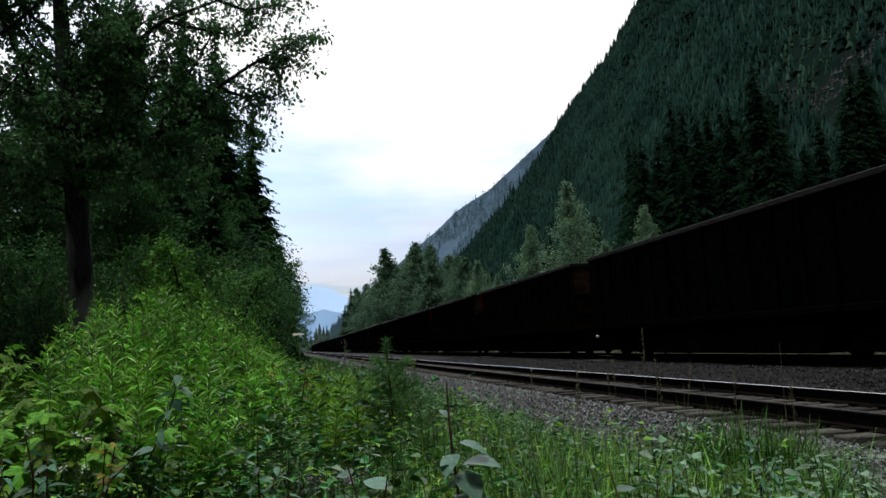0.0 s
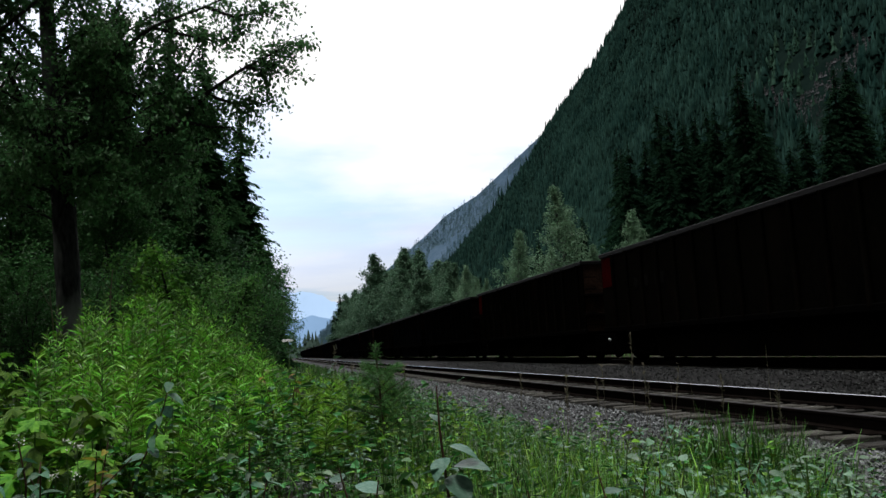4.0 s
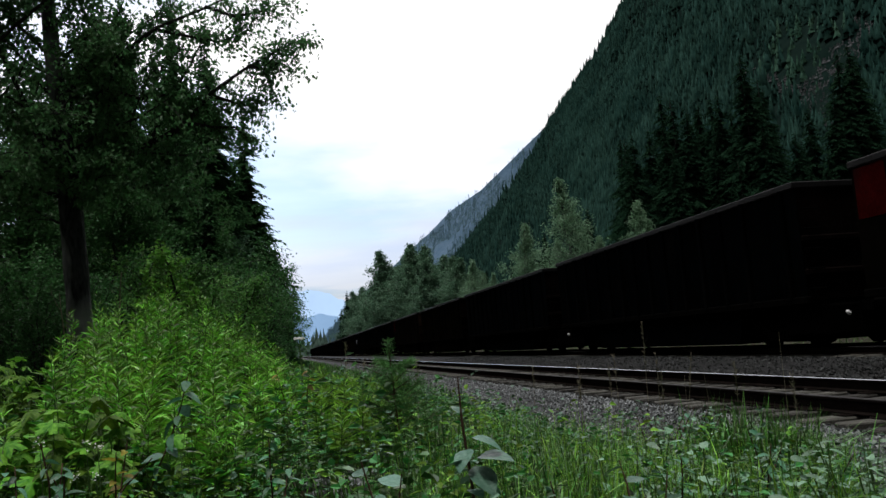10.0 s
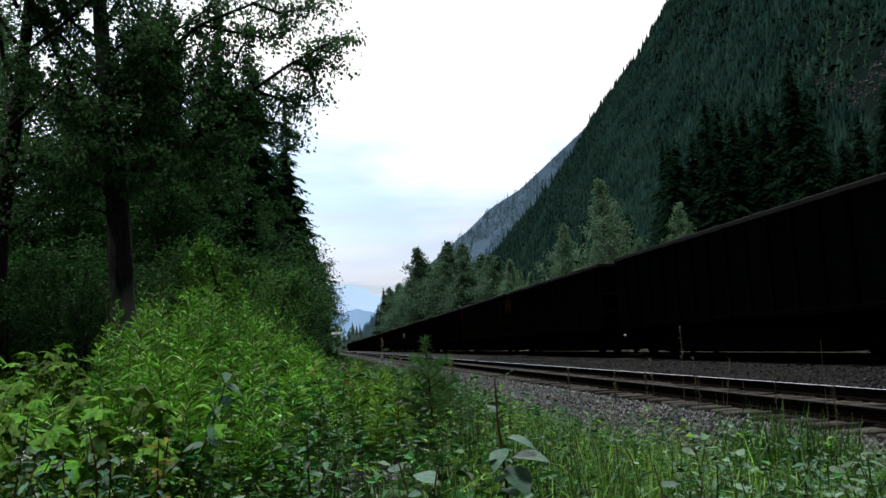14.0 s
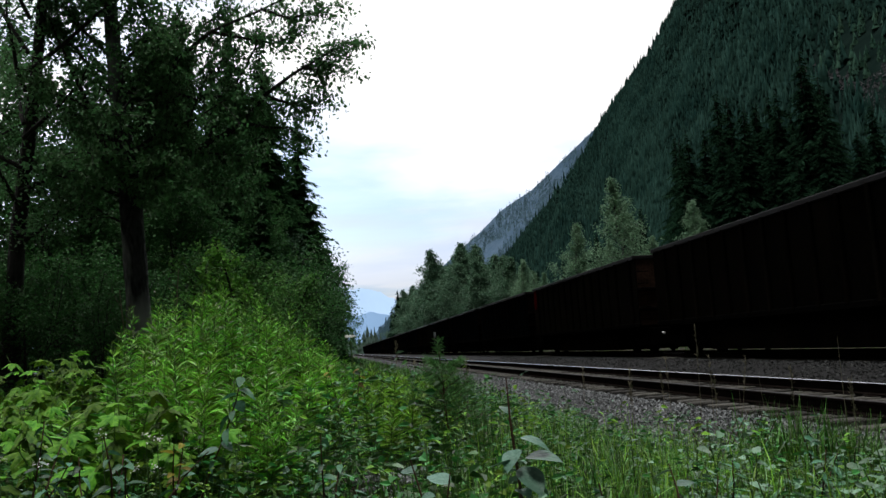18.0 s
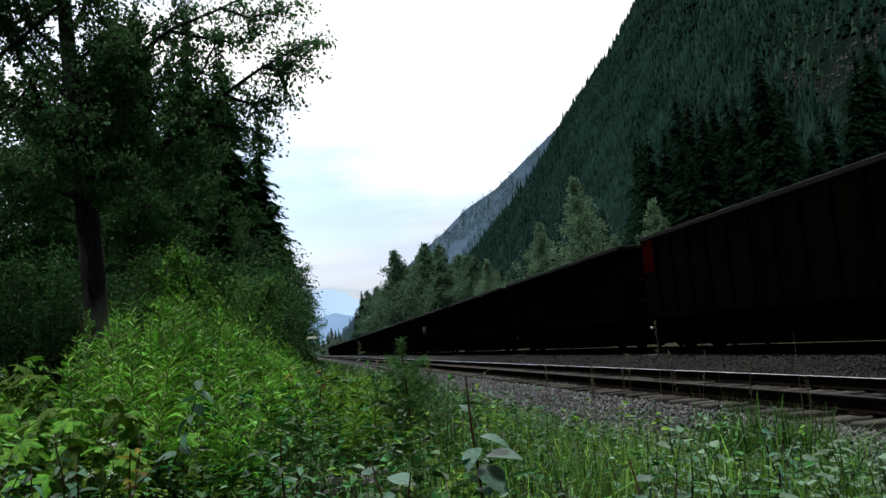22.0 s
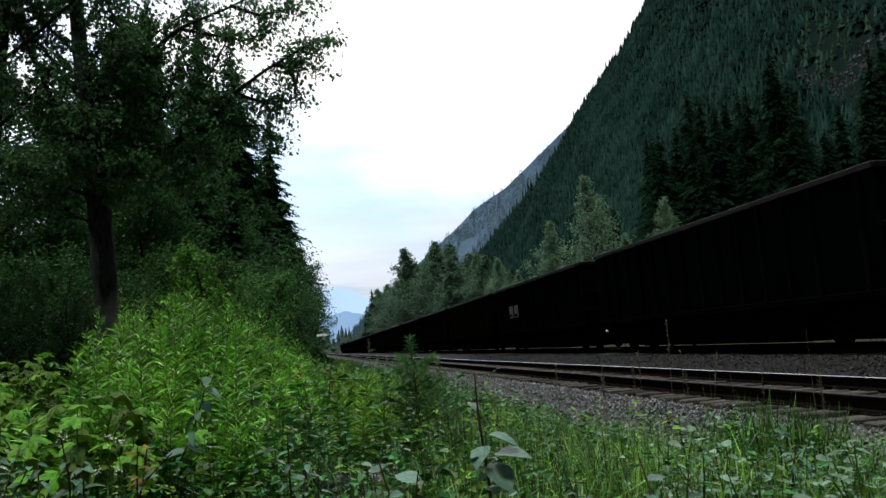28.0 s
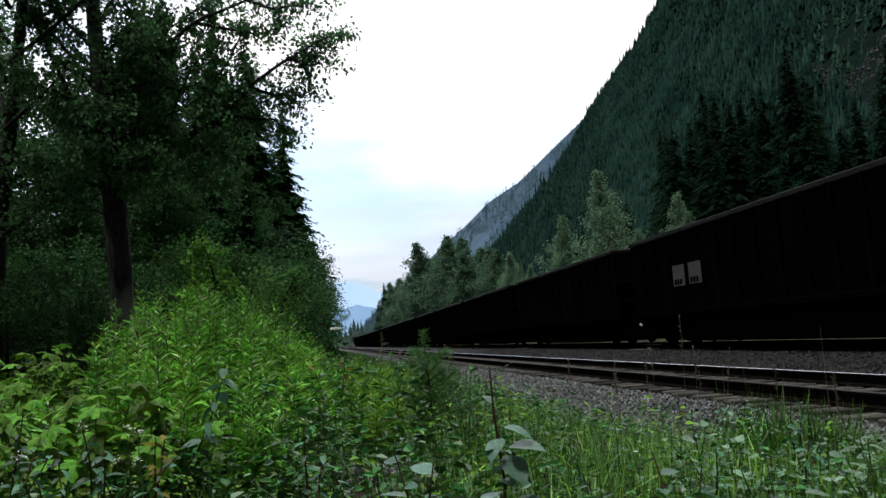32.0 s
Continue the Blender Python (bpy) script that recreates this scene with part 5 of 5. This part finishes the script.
# poplar shoot with broad leaves
shoot = tagged(new("poplar_shoot"), "young poplar shoot with broad blue-green leaves", "shrub")
shoot.matrix_world = pose(0.38, 1.87, ground_z(0.38, 1.87) - 0.02)
sz = shoot.matrix_world.translation.z
main = part("stem", mesh_of("stem", *tube([(0, 0, 0), (0.0, 0.0, 0.2), (0.005, 0.01, 0.4), (-0.01, 0, 0.56), (-0.012, 0, 0.66)], [0.006, 0.005, 0.004, 0.003, 0.0015], 6), M_TWIG, True), shoot, "brown stem")
for px_, pz, ox, oy, oz, s, roll in [(0.01, 0.585, 0.8, -0.4, -0.1, 0.95, 0.1), (0.02, 0.54, 0.7, -0.6, 0.2, 1.15, 0.2), (0.01, 0.52, 0.3, -0.8, -0.5, 1.2, 0.1), (0.0, 0.5, 0.9, 0.1, -0.3, 1.1, -0.2), (0.0, 0.56, -0.5, -0.6, -0.3, 0.9, 0.1), (-0.01, 0.53, -0.9, -0.3, 0.1, 0.85, 0.3), (0.0, 0.44, -0.75, -0.6, 0.15, 1.15, 0.2), (0.01, 0.4, 0.6, -0.7, 0.4, 1.3, 0.5), (0.0, 0.47, 0.2, -0.9, 0.1, 0.7, 0.0), (0.0, 0.36, 0.85, -0.4, 0.15, 1.3, 0.4), (0.0, 0.37, -0.8, -0.5, 0.05, 1.0, -0.4), (-0.01, 0.64, -0.3, 0.5, 0.6, 0.5, 0), (0.0, 0.33, -0.2, -0.9, 0.0, 1.2, 0.2)]:
    part("leaf", BROAD_LEAVES[int(s * 10) % 2], main, at=aim((px_, 0, pz - sz), (ox, oy, oz), roll) @ Matrix.Scale(s, 4))
for k, (x, y, h) in enumerate([(0.24, 1.95, 0.5), (0.62, 2.0, 0.42), (0.95, 2.15, 0.42)]):
    shrub("poplar_shoot", x, y, h, 2, 14, BROAD_LEAVES, 670 + k, "young poplar shoot with broad blue-green leaves", 0.1, (0.5, 0.95))

# low pale-leaved sprouts near the ballast
for k in range(30):
    g = rng_of(1200 + k)
    y = g.uniform(1.95, 3.4)
    x = y * g.uniform(0.4, 0.8)
    shrub("pale_sprout", x, y, g.uniform(0.3, 0.44) + 0.2 * step(1.2, 2.4, x), 2, 16, PALE_LEAVES, 1230 + k, "low sprout with pale blue-green leaves by the ballast", 0.2, (0.3, 0.85), M_FIREWEED_STEM, 0.45, 0.2, (-0.15, 0.35))

# thimbleberry with big lobed yellow-green leaves
for k, (x, y, h, n) in enumerate([(-0.88, 3.4, 0.76, 12), (-1.05, 3.3, 0.7, 10), (-0.72, 3.5, 0.74, 10), (-1.25, 3.7, 0.74, 10), (-1.95, 6.6, 0.95, 12), (-2.3, 6.9, 0.9, 12), (-1.75, 6.2, 0.85, 10), (-2.6, 6.4, 0.8, 12), (-2.15, 5.6, 0.7, 12), (-1.9, 5.2, 0.6, 10), (-2.9, 7.2, 0.85, 12), (-1.55, 4.6, 0.72, 12), (-1.8, 4.9, 0.7, 14), (-1.35, 4.1, 0.66, 12), (-1.6, 5.6, 0.86, 12), (-2.45, 6.0, 0.8, 14), (-1.1, 3.9, 0.6, 10), (-0.6, 3.75, 0.6, 8), (-2.05, 6.2, 0.95, 10)]):
    shrub("thimbleberry_bush", x, y, h * 0.92, 5, n + 20, LOBED, 690 + k, "thimbleberry bush with large lobed yellow-green leaves", 0.3, (0.6, 1.1), M_FIREWEED_STEM, 0.5, 0.6, (-0.6, 0.2))


def fireweed(rng, x, y, h, soup, stems):
    """A tall stem with narrow leaves all round it and a bud spike."""
    z0 = ground_z(x, y) - 0.02
    lean = rng.normal(size=2) * 0.06
    n = int(54 + 44 * h)
    u = np.sort(rng.uniform(0.12, 1.0, n))
    p = np.stack([x + lean[0] * h * u**1.5, y + lean[1] * h * u**1.5, z0 + h * u], 1)
    stems.add(*tube([(x, y, z0), (x + lean[0] * h * 0.35, y + lean[1] * h * 0.35, z0 + h * 0.5), (x + lean[0] * h, y + lean[1] * h, z0 + h)], [0.0045, 0.0035, 0.0012], 4))
    a = np.arange(n) * 2.399 + rng.uniform(0, 6)
    up = 0.15 + 0.9 * u**3 + rng.uniform(-0.2, 0.2, n)
    out = np.stack([np.cos(a), np.sin(a), up], 1)
    ln = (0.1 * np.sin(np.pi * np.clip(u, 0.12, 0.97)) ** 0.55 + 0.02)
    soup.add(*leaf_quads(p, rng, ln, ln * 0.125, out=out, upright=0.6))


fw = rng_of(710)
leaves, stems = Soup(), Soup()
count = 0
while count < 1000:
    x, y = fw.uniform(-2.6, 0.75), fw.uniform(3.7, 9.5)
    right = -0.42 + 0.1 * (y - 3.7)
    if x > right + 0.25 or x < -1.45 - 0.12 * (y - 6) or (x < -1.2 and y < 5.2):
        continue
    edge = min(1.0, max(0.0, (right + 0.3 - x) / 0.8))
    lump = wave(x, y, 1.5, 5)
    if wave(x, y, 2.1, 8) < -0.12 and fw.uniform() < 0.85:
        continue
    h = 0.86 * (1 + 0.34 * lump) * (0.5 + 0.54 * edge) * (0.72 + 0.28 * step(3.7, 5.4, y)) * (1 - 0.25 * step(6.8, 9.5, y)) * fw.uniform(0.6, 1.18)
    fireweed(fw, x, y, h, leaves, stems)
    count += 1
patch = tagged(new("fireweed_patch"), "dense bright green patch of tall fireweed", "wildflowers", kind="stuff")
tagged(part("leaves", leaves.mesh("fireweed_leaves", M_FIREWEED), patch), kind="stuff")
tagged(part("stems", stems.mesh("fireweed_stems", M_FIREWEED_STEM), patch), kind="stuff")
for k, (x, y, h) in enumerate([(-1.37, 6.0, 1.0), (-1.2, 6.2, 1.0), (-0.72, 5.7, 0.95), (-0.85, 5.9, 0.98), (-0.5, 5.9, 0.92), (-1.05, 5.8, 0.94), (-0.42, 6.4, 1.0), (-1.55, 6.4, 1.05), (-0.3, 6.8, 0.92), (-0.62, 6.2, 0.98)]):
    lv, st = Soup(), Soup()
    fireweed(fw, x, y, h, lv, st)
    plant = tagged(new("fireweed_plant"), "tall fireweed stem with narrow leaves and a bud spike", "wildflower", group="tall fireweed on the mound")
    part("stem", st.mesh("stem", M_FIREWEED_STEM), plant)
    part("leaves", lv.mesh("leaves", M_FIREWEED), plant)


# leafy goldenrod-like stems between the mound and the track
gold, gold_stems = Soup(), Soup()
for k in range(190):
    x, y = fw.uniform(0.12, 1.1), fw.uniform(4.5, 7.5)
    if x > 0.15 + 0.2 * (y - 3.2):
        continue
    fireweed(fw, x, y, fw.uniform(0.28, 0.5) + 0.12 * step(0.5, -0.2, x), gold, gold_stems)
stand = tagged(new("goldenrod_stand"), "yellow-green leafy goldenrod stems beside the mound", "wildflowers", kind="stuff")
tagged(part("leaves", gold.mesh("goldenrod_leaves", M_HERB_LIGHT), stand), kind="stuff")
tagged(part("stems", gold_stems.mesh("goldenrod_stems", M_FIREWEED_STEM), stand), kind="stuff")

# herbs and grass on the shelf and the ditch side
def cover(x, y):
    """How tall the low plants stand."""
    return (0.34 + 0.1 * math.exp(-((x - 0.3) ** 2)) + 0.16 * step(1.3, 2.8, x) * (1 - step(4.6, 6.4, y)) - 0.17 * step(1.3, 3.0, x) * step(4.6, 6.4, y)) * (1 + 0.35 * wave(x, y, 1.7, 3))


hr = rng_of(720)
herbs, herb_stems, pale, light = Soup(), Soup(), Soup(), Soup()
for k in range(8200):
    y = 1.5 + 13 * hr.uniform(0, 1) ** 1.7
    x = hr.uniform(-2.6 - 0.2 * y, min(4.15, 1.0 + 0.85 * y))
    if (x > 3.2 and hr.uniform() < 0.8) or (x > 0.7 and hr.uniform() < 0.4) or abs(x - 0.04 * y) < 0.05 + 0.015 * y and 3.4 < y < 4.6 and hr.uniform() < 0.75:
        continue
    h = cover(x, y) * hr.uniform(0.45, 1.15) * (1.15 if -0.2 < x < 1.1 and 3.4 < y < 7 else 1.0)
    if y < 2.0:
        h *= 0.8
    if x < 0.15 and y < 2.9:
        h *= 0.62
    z0 = ground_z(x, y) - 0.02
    lean = hr.normal(size=2) * 0.12
    n = int(hr.uniform(8, 18))
    u = hr.uniform(0.15, 1.0, n)
    p = np.stack([x + lean[0] * h * u, y + lean[1] * h * u, z0 + h * u], 1) + hr.normal(size=(n, 3)) * np.array([0.02, 0.02, 0.01])
    a = hr.uniform(0, 6.28, n)
    out = np.stack([np.cos(a), np.sin(a), hr.uniform(-0.2, 0.7, n)], 1)
    size = hr.choice([0.03, 0.04, 0.05, 0.065]) * (1.2 if y > 4 else 0.85) * (0.68 if x > 0.5 else 1.0)
    is_pale = (x > 0.9 and hr.uniform() < 0.28) or hr.uniform() < 0.08
    (pale if is_pale else light if hr.uniform() < 0.2 else herbs).add(*(ovate_leaves(p, hr, size, size * hr.choice([0.3, 0.45, 0.6]), out, 0.9) if y < 5.5 else leaf_quads(p, hr, size, size * 0.5, out=out)))
    if y < 6 and x < 0.7:
        herb_stems.add(*tube([(x, y, z0), (x + lean[0] * h, y + lean[1] * h, z0 + h)], [0.0022, 0.001], 3))
tagged(new("herb_leaves", herbs.mesh("herb_leaves", M_HERB)), "tangled low green herbs on the shelf", "undergrowth", kind="stuff")
tagged(new("light_herb_leaves", light.mesh("light_herb_leaves", M_HERB_LIGHT)), "light yellow-green herbs among the darker ones", "undergrowth", kind="stuff")
tagged(new("pale_herb_leaves", pale.mesh("pale_herb_leaves", M_WILLOW)), "pale grey-green low leaves by the track", "undergrowth", kind="stuff")
tagged(new("herb_stems", herb_stems.mesh("herb_stems", M_FIREWEED_STEM)), "thin stems of the low herbs", "undergrowth", kind="stuff")


def blades(name, count, where, tall, seed, material, label, wide=0.006):
    """Bent grass blades in two strips each."""
    g = rng_of(seed)
    pts = np.array([where(g) for _ in range(count)])
    z = np.array([ground_z(a, b) - 0.02 for a, b in pts]) if count < 60000 else np.zeros(count)
    p0 = np.stack([pts[:, 0], pts[:, 1], z], 1)
    a = g.uniform(0, 6.28, count)
    d = np.stack([np.cos(a), np.sin(a), np.zeros(count)], 1)
    s = np.stack([-np.sin(a), np.cos(a), np.zeros(count)], 1)
    h = (tall * g.uniform(0.5, 1.25, count))[:, None]
    bend = (0.08 + 1.2 * g.uniform(0, 1, count) ** 1.6)[:, None] * h
    wd = wide * g.uniform(0.6, 1.3, count)[:, None]
    mid, tip = p0 + np.array([0, 0, 0.6]) * h + d * bend * 0.35, p0 + np.array([0, 0, 1.0]) * h + d * bend - np.array([0, 0, 0.45]) * bend
    v = np.stack([p0 - s * wd, p0 + s * wd, mid + s * wd * 0.8, mid - s * wd * 0.8, tip + s * wd * 0.1, tip - s * wd * 0.1], 1)
    f = np.array([(0, 1, 2, 3), (3, 2, 4, 5)])[None] + (np.arange(count) * 6)[:, None, None]
    return tagged(new(name, mesh_of(name, v.reshape(-1, 3), f.reshape(-1, 4), material)), label, "grass", kind="stuff")


def grass_spot(g):
    y = 2.0 + 26 * g.uniform(0, 1) ** 1.9
    return g.uniform(0.3 - 0.02 * y, 3.1 + 0.3 * g.normal()), y


blades("trackside_grass", 9000, grass_spot, 0.2, 730, M_GRASS, "long green grass between the shelf and the ballast", 0.0045)


def tuft_spot(g):
    c = [(3.05, 5.1), (3.2, 5.3), (2.85, 5.2), (3.1, 4.9), (3.35, 5.2), (2.7, 4.7), (2.95, 5.4)][g.integers(7)]
    return c[0] + g.normal() * 0.13, c[1] + g.normal() * 0.16


blades("grass_tuft", 2000, tuft_spot, 0.62, 731, M_GRASS, "tall dark green grass tufts at the ballast's edge")
def bank_spot(g):
    y = 2.0 + 3.6 * g.uniform(0, 1) ** 1.2
    return y * g.uniform(0.12, 0.75), y


blades("bankside_grass", 5500, bank_spot, 0.34, 735, M_GRASS, "fine grass among the herbs near the ballast", 0.0022)
blades("bankside_light_grass", 1300, bank_spot, 0.38, 736, M_HERB_LIGHT, "yellow-green grass among the herbs near the ballast", 0.0026)
blades("shelf_grass", 6000, lambda g: (g.uniform(-3.5, 0.8), 2 + 16 * g.uniform(0, 1) ** 1.3), 0.3, 732, M_GRASS, "short grass among the plants of the shelf")
blades("far_grass", 9000, lambda g: (g.uniform(-3.5, 3.3), 14 + 90 * g.uniform(0, 1) ** 1.6), 0.42, 733, M_GRASS, "long grass beside the track farther on", 0.01)

blades("verge_grass", 14000, lambda g: (14.0 + 9 * g.uniform(0, 1) ** 2.2, 8 + 110 * g.uniform(0, 1) ** 1.5), 0.4, 734, M_GRASS, "rank green grass beyond the train", 0.014)

# pine sapling
sap = tagged(new("pine_sapling"), "soft green pine sapling with a bare dark leader", "sapling")
sap.matrix_world = pose(0.59, 5.0, ground_z(0.59, 5.0) - 0.02)
g = rng_of(740)
top = 0.82 - sap.matrix_world.translation.z
part("trunk", mesh_of("trunk", *tube([(0.03, 0, 0), (0.015, 0, 0.3), (0, 0, top * 0.8), (-0.01, 0, top)], [0.009, 0.007, 0.005, 0.004], 6), M_TWIG, True), sap, "thin dark stem")
needles = Soup()
for k in range(44):
    z = g.uniform(0.12, 0.92) * top if k else top
    a, ln = g.uniform(0, 6.28), 0.06 + 0.3 * (1 - z / top)
    br = np.array([(0, 0, z), (math.cos(a) * ln, math.sin(a) * ln, z + 0.5 * ln)]) if k else np.array([(-0.01, 0, top - 0.12), (-0.01, 0, top + 0.03)])
    if k:
        part("branch", mesh_of("branch", *tube(br, [0.003, 0.0015], 4), M_TWIG), sap)
    m = 190
    t = g.uniform(0.15, 1, m)[:, None]
    p = br[0] + (br[1] - br[0]) * t
    out = unit(br[1] - br[0]) * 0.7 + g.normal(size=(m, 3)) * 0.7
    needles.add(*leaf_quads(p, g, 0.055, 0.0028, out=out))
part("needles", needles.mesh("needles", M_NEEDLE_PINE), sap)

# cow parsnip with a flat white flower head
cow = tagged(new("cow_parsnip"), "cow parsnip with a flat white flower head", "wildflower")
cz = ground_z(0.07, 7.0)
cow.matrix_world = pose(0.07, 7.0, cz)
part("stem", mesh_of("stem", *tube([(0, 0, 0), (0.01, 0, 0.5), (0, 0, 0.94 - cz)], [0.009, 0.007, 0.004], 6), M_FIREWEED_STEM, True), cow)
fl = rng_of(745)
pa, pr = fl.uniform(0, 6.28, 170), np.sqrt(fl.uniform(0, 1, 170)) * 0.045
fp = np.stack([np.cos(pa) * pr, np.sin(pa) * pr, 0.945 - cz - 2.5 * pr**2 + fl.normal(size=170) * 0.003], 1)
part("flower_head", Soup().add(*leaf_quads(fp, fl, 0.014, 0.012)).mesh("flower_head", M_PETAL), cow, "flat white umbel")

# dry stems at the ballast's edge
for k, (x, y, z, lean, plume) in enumerate([(2.91, 6.5, 0.85, 0.03, 1), (2.71, 6.7, 0.59, -0.02, 1), (3.05, 6.6, 0.57, 0.02, 1), (3.17, 6.2, 0.57, 0.2, 1), (2.38, 6.7, 0.51, -0.04, 1), (2.57, 6.5, 0.51, -0.05, 1), (3.52, 5.5, 0.7, 0.0, 0), (3.14, 5.5, 0.5, 0.03, 1), (3.25, 5.0, 0.42, -0.06, 1), (2.07, 7.0, 0.54, 0.03, 1), (2.99, 6.0, 0.42, 0.02, 0), (0.9, 6.0, 0.69, 0.05, 1), (3.05, 5.8, 0.45, -0.1, 0), (0.52, 8.0, 0.88, 0.02, 1), (0.6, 7.0, 0.7, 0.05, 1), (2.2, 6.2, 0.42, 0.02, 1), (3.4, 5.2, 0.45, 0.05, 0), (2.8, 6.0, 0.45, 0.04, 1)]):
    g = rng_of(760 + k)
    z0 = ground_z(x, y) - 0.02
    stalk = tagged(new("dry_stalk"), "thin dry grass stalk by the ballast", "grass stalk", group="dry stalks by the track")
    stalk.matrix_world = pose(x, y, z0)
    h = z - z0
    pts = np.array([(-lean * h, 0, 0), (-lean * h * 0.4, 0.005, h * 0.5), (0, 0, h)])
    part("stem", mesh_of("stem", *tube(pts, [0.0024, 0.002, 0.001], 5), M_DRY, True), stalk)
    if plume:
        m = 46
        t = g.uniform(0.72, 1.0, m)[:, None]
        p = pts[1] + (pts[2] - pts[1]) * (2 * t - 1)
        out = np.stack([g.normal(size=m) * 0.5, g.normal(size=m) * 0.5, np.ones(m)], 1)
        part("seed_head", Soup().add(*leaf_quads(p, g, 0.04, 0.006, out=out)).mesh("seed_head", M_DRY), stalk, "pale feathery seed head")

# bare pale saplings beside the old trunk
for k, (x, y, z, lean) in enumerate([(-3.02, 14.6, 2.5, 0.1), (-2.2, 14.3, 2.0, -0.06), (-3.75, 15.2, 2.2, 0.05)]):
    g = rng_of(830 + k)
    pole = tagged(new("bare_sapling"), "thin pale leafless sapling beside the old trunk", "sapling")
    pole.matrix_world = pose(x, y, ground_z(x, y) - 0.05)
    pts = bent(g, (0, 0, 0), (lean, 0, 1), z, 8, 0, 0.05)
    stem = part("stem", mesh_of("stem", *tube(pts, np.linspace(0.024, 0.008, 8), 7), M_DRY, True), pole)
    for b in range(4):
        q = pts[3 + b]
        part("twig", mesh_of("twig", *tube(bent(g, q, (g.normal(), g.normal(), 0.9), 0.5, 4, 0, 0.1), [0.007, 0.005, 0.004, 0.002], 5), M_DRY, True), stem)

# small white and violet wildflowers low in front
for k in range(11):
    g = rng_of(850 + k)
    x, y = (-1.15, 2.75) if k == 0 else (-1.6, 3.9) if k == 1 else (g.uniform(-1.3, -0.55), g.uniform(2.3, 2.9))
    violet = k < 2
    plant = tagged(new("wildflower"), "small violet bluebell flower among the herbs" if violet else "small cluster of tiny white flowers among the herbs", "wildflower")
    z0 = ground_z(x, y) - 0.02
    plant.matrix_world = pose(x, y, z0)
    h = g.uniform(0.4, 0.52) + (0.16 if k == 1 else 0)
    part("stem", mesh_of("stem", *tube([(0, 0, 0), (0.01, 0, h * 0.5), (0, 0, h)], [0.003, 0.002, 0.0012], 5), M_FIREWEED_STEM, True), plant)
    m = 12
    p = np.array([0, 0, h]) + g.normal(size=(m, 3)) * np.array([0.009, 0.009, 0.014 if violet else 0.006])
    part("petals", Soup().add(*leaf_quads(p, g, 0.0085, 0.007, rise=-0.6 if violet else 0.4)).mesh("petals", M_VIOLET if violet else M_PETAL), plant)

# yellowed and rusty leaves on shoots in front
YELLOWED = [leaf_piece("leaf", 0.07, 0.042, M_YELLOWED, curl=0.3 + 0.2 * k, fold=0.2) for k in range(2)]
for k, (x, y, h) in enumerate([(-0.62, 2.9, 0.52), (0.02, 5.2, 0.66)]):
    shrub("yellowed_shoot", x, y, h, 2, 10, YELLOWED, 880 + k, "shoot with yellowing and rusty leaves", 0.08, (0.45, 0.85), top=0.6)

# a patch of pale rubble showing between the plants
pr = rng_of(790)
rubble = tagged(new("rubble_patch"), "pale rubble showing between the plants", "stones", kind="stuff")
rs = Soup()
for k in range(170):
    x, y, s = 0.16 + pr.normal() * 0.11, 4.2 + pr.normal() * 0.3, pr.uniform(0.014, 0.04)
    z = ground_z(x, y) + 0.3 * s + 0.05 * math.exp(-((x - 0.18) ** 2 + (y - 4.2) ** 2) * 6)
    v = np.array([(a, b, c) for a in (-1, 1) for b in (-1, 1) for c in (-0.6, 0.6)]) * s / 2 * pr.uniform(0.6, 1.2, (8, 3))
    t = pr.uniform(0, 6)
    v = v @ np.array([[math.cos(t), -math.sin(t), 0.2], [math.sin(t), math.cos(t), 0.1], [0, 0.2, 1]]) + (x, y, z)
    rs.add(v, [(0, 1, 3, 2), (4, 6, 7, 5), (0, 4, 5, 1), (2, 3, 7, 6), (0, 2, 6, 4), (1, 5, 7, 3)])
tagged(part("rubble", rs.mesh("rubble", M_STONE), rubble), kind="stuff")

# loose ballast stones, last
stones("shoulder_stones", 3.35, 4.7, 4.5, 45, 18000, 0.039, 800, M_STONE, "loose grey ballast stones on the shoulder")
stones("crib_stones", 4.6, 7.4, 5.5, 40, 9000, 0.042, 801, M_STONE_DARK, "dark ballast stones between the ties")
stones("bank_stones", 7.2, 10.4, 7.5, 50, 14000, 0.056, 802, M_STONE_DARK, "dark ballast stones between the tracks")


# ---- what moves ----
def motions():
    """The train rolls towards the camera at an even pace."""
    times = [0, 0.1, 4, 8, 12, 16, 20, 24, 28, 31.9, 32]
    for n, car in CARS.items():
        y = FRONT + PITCH * n + BODY / 2
        walk(car, [(t, pose(12.1, y - SPEED * t, 0.1)) for t in times])
    # the wheels of the cars that pass near turn on their axles
    turn = math.degrees(SPEED / 0.41)
    steps = [k * 0.125 for k in range(257)]
    for n in range(-1, 9):
        for truck in (o for o in CARS[n].children if o.name.startswith("truck")):
            for axle in (o for o in truck.children if o.name.startswith("wheelset")):
                spot = axle.location.copy()
                walk(axle, [(t, Matrix.Translation(spot) @ Matrix.Rotation(radians(turn * t), 4, "X")) for t in steps])


motions()
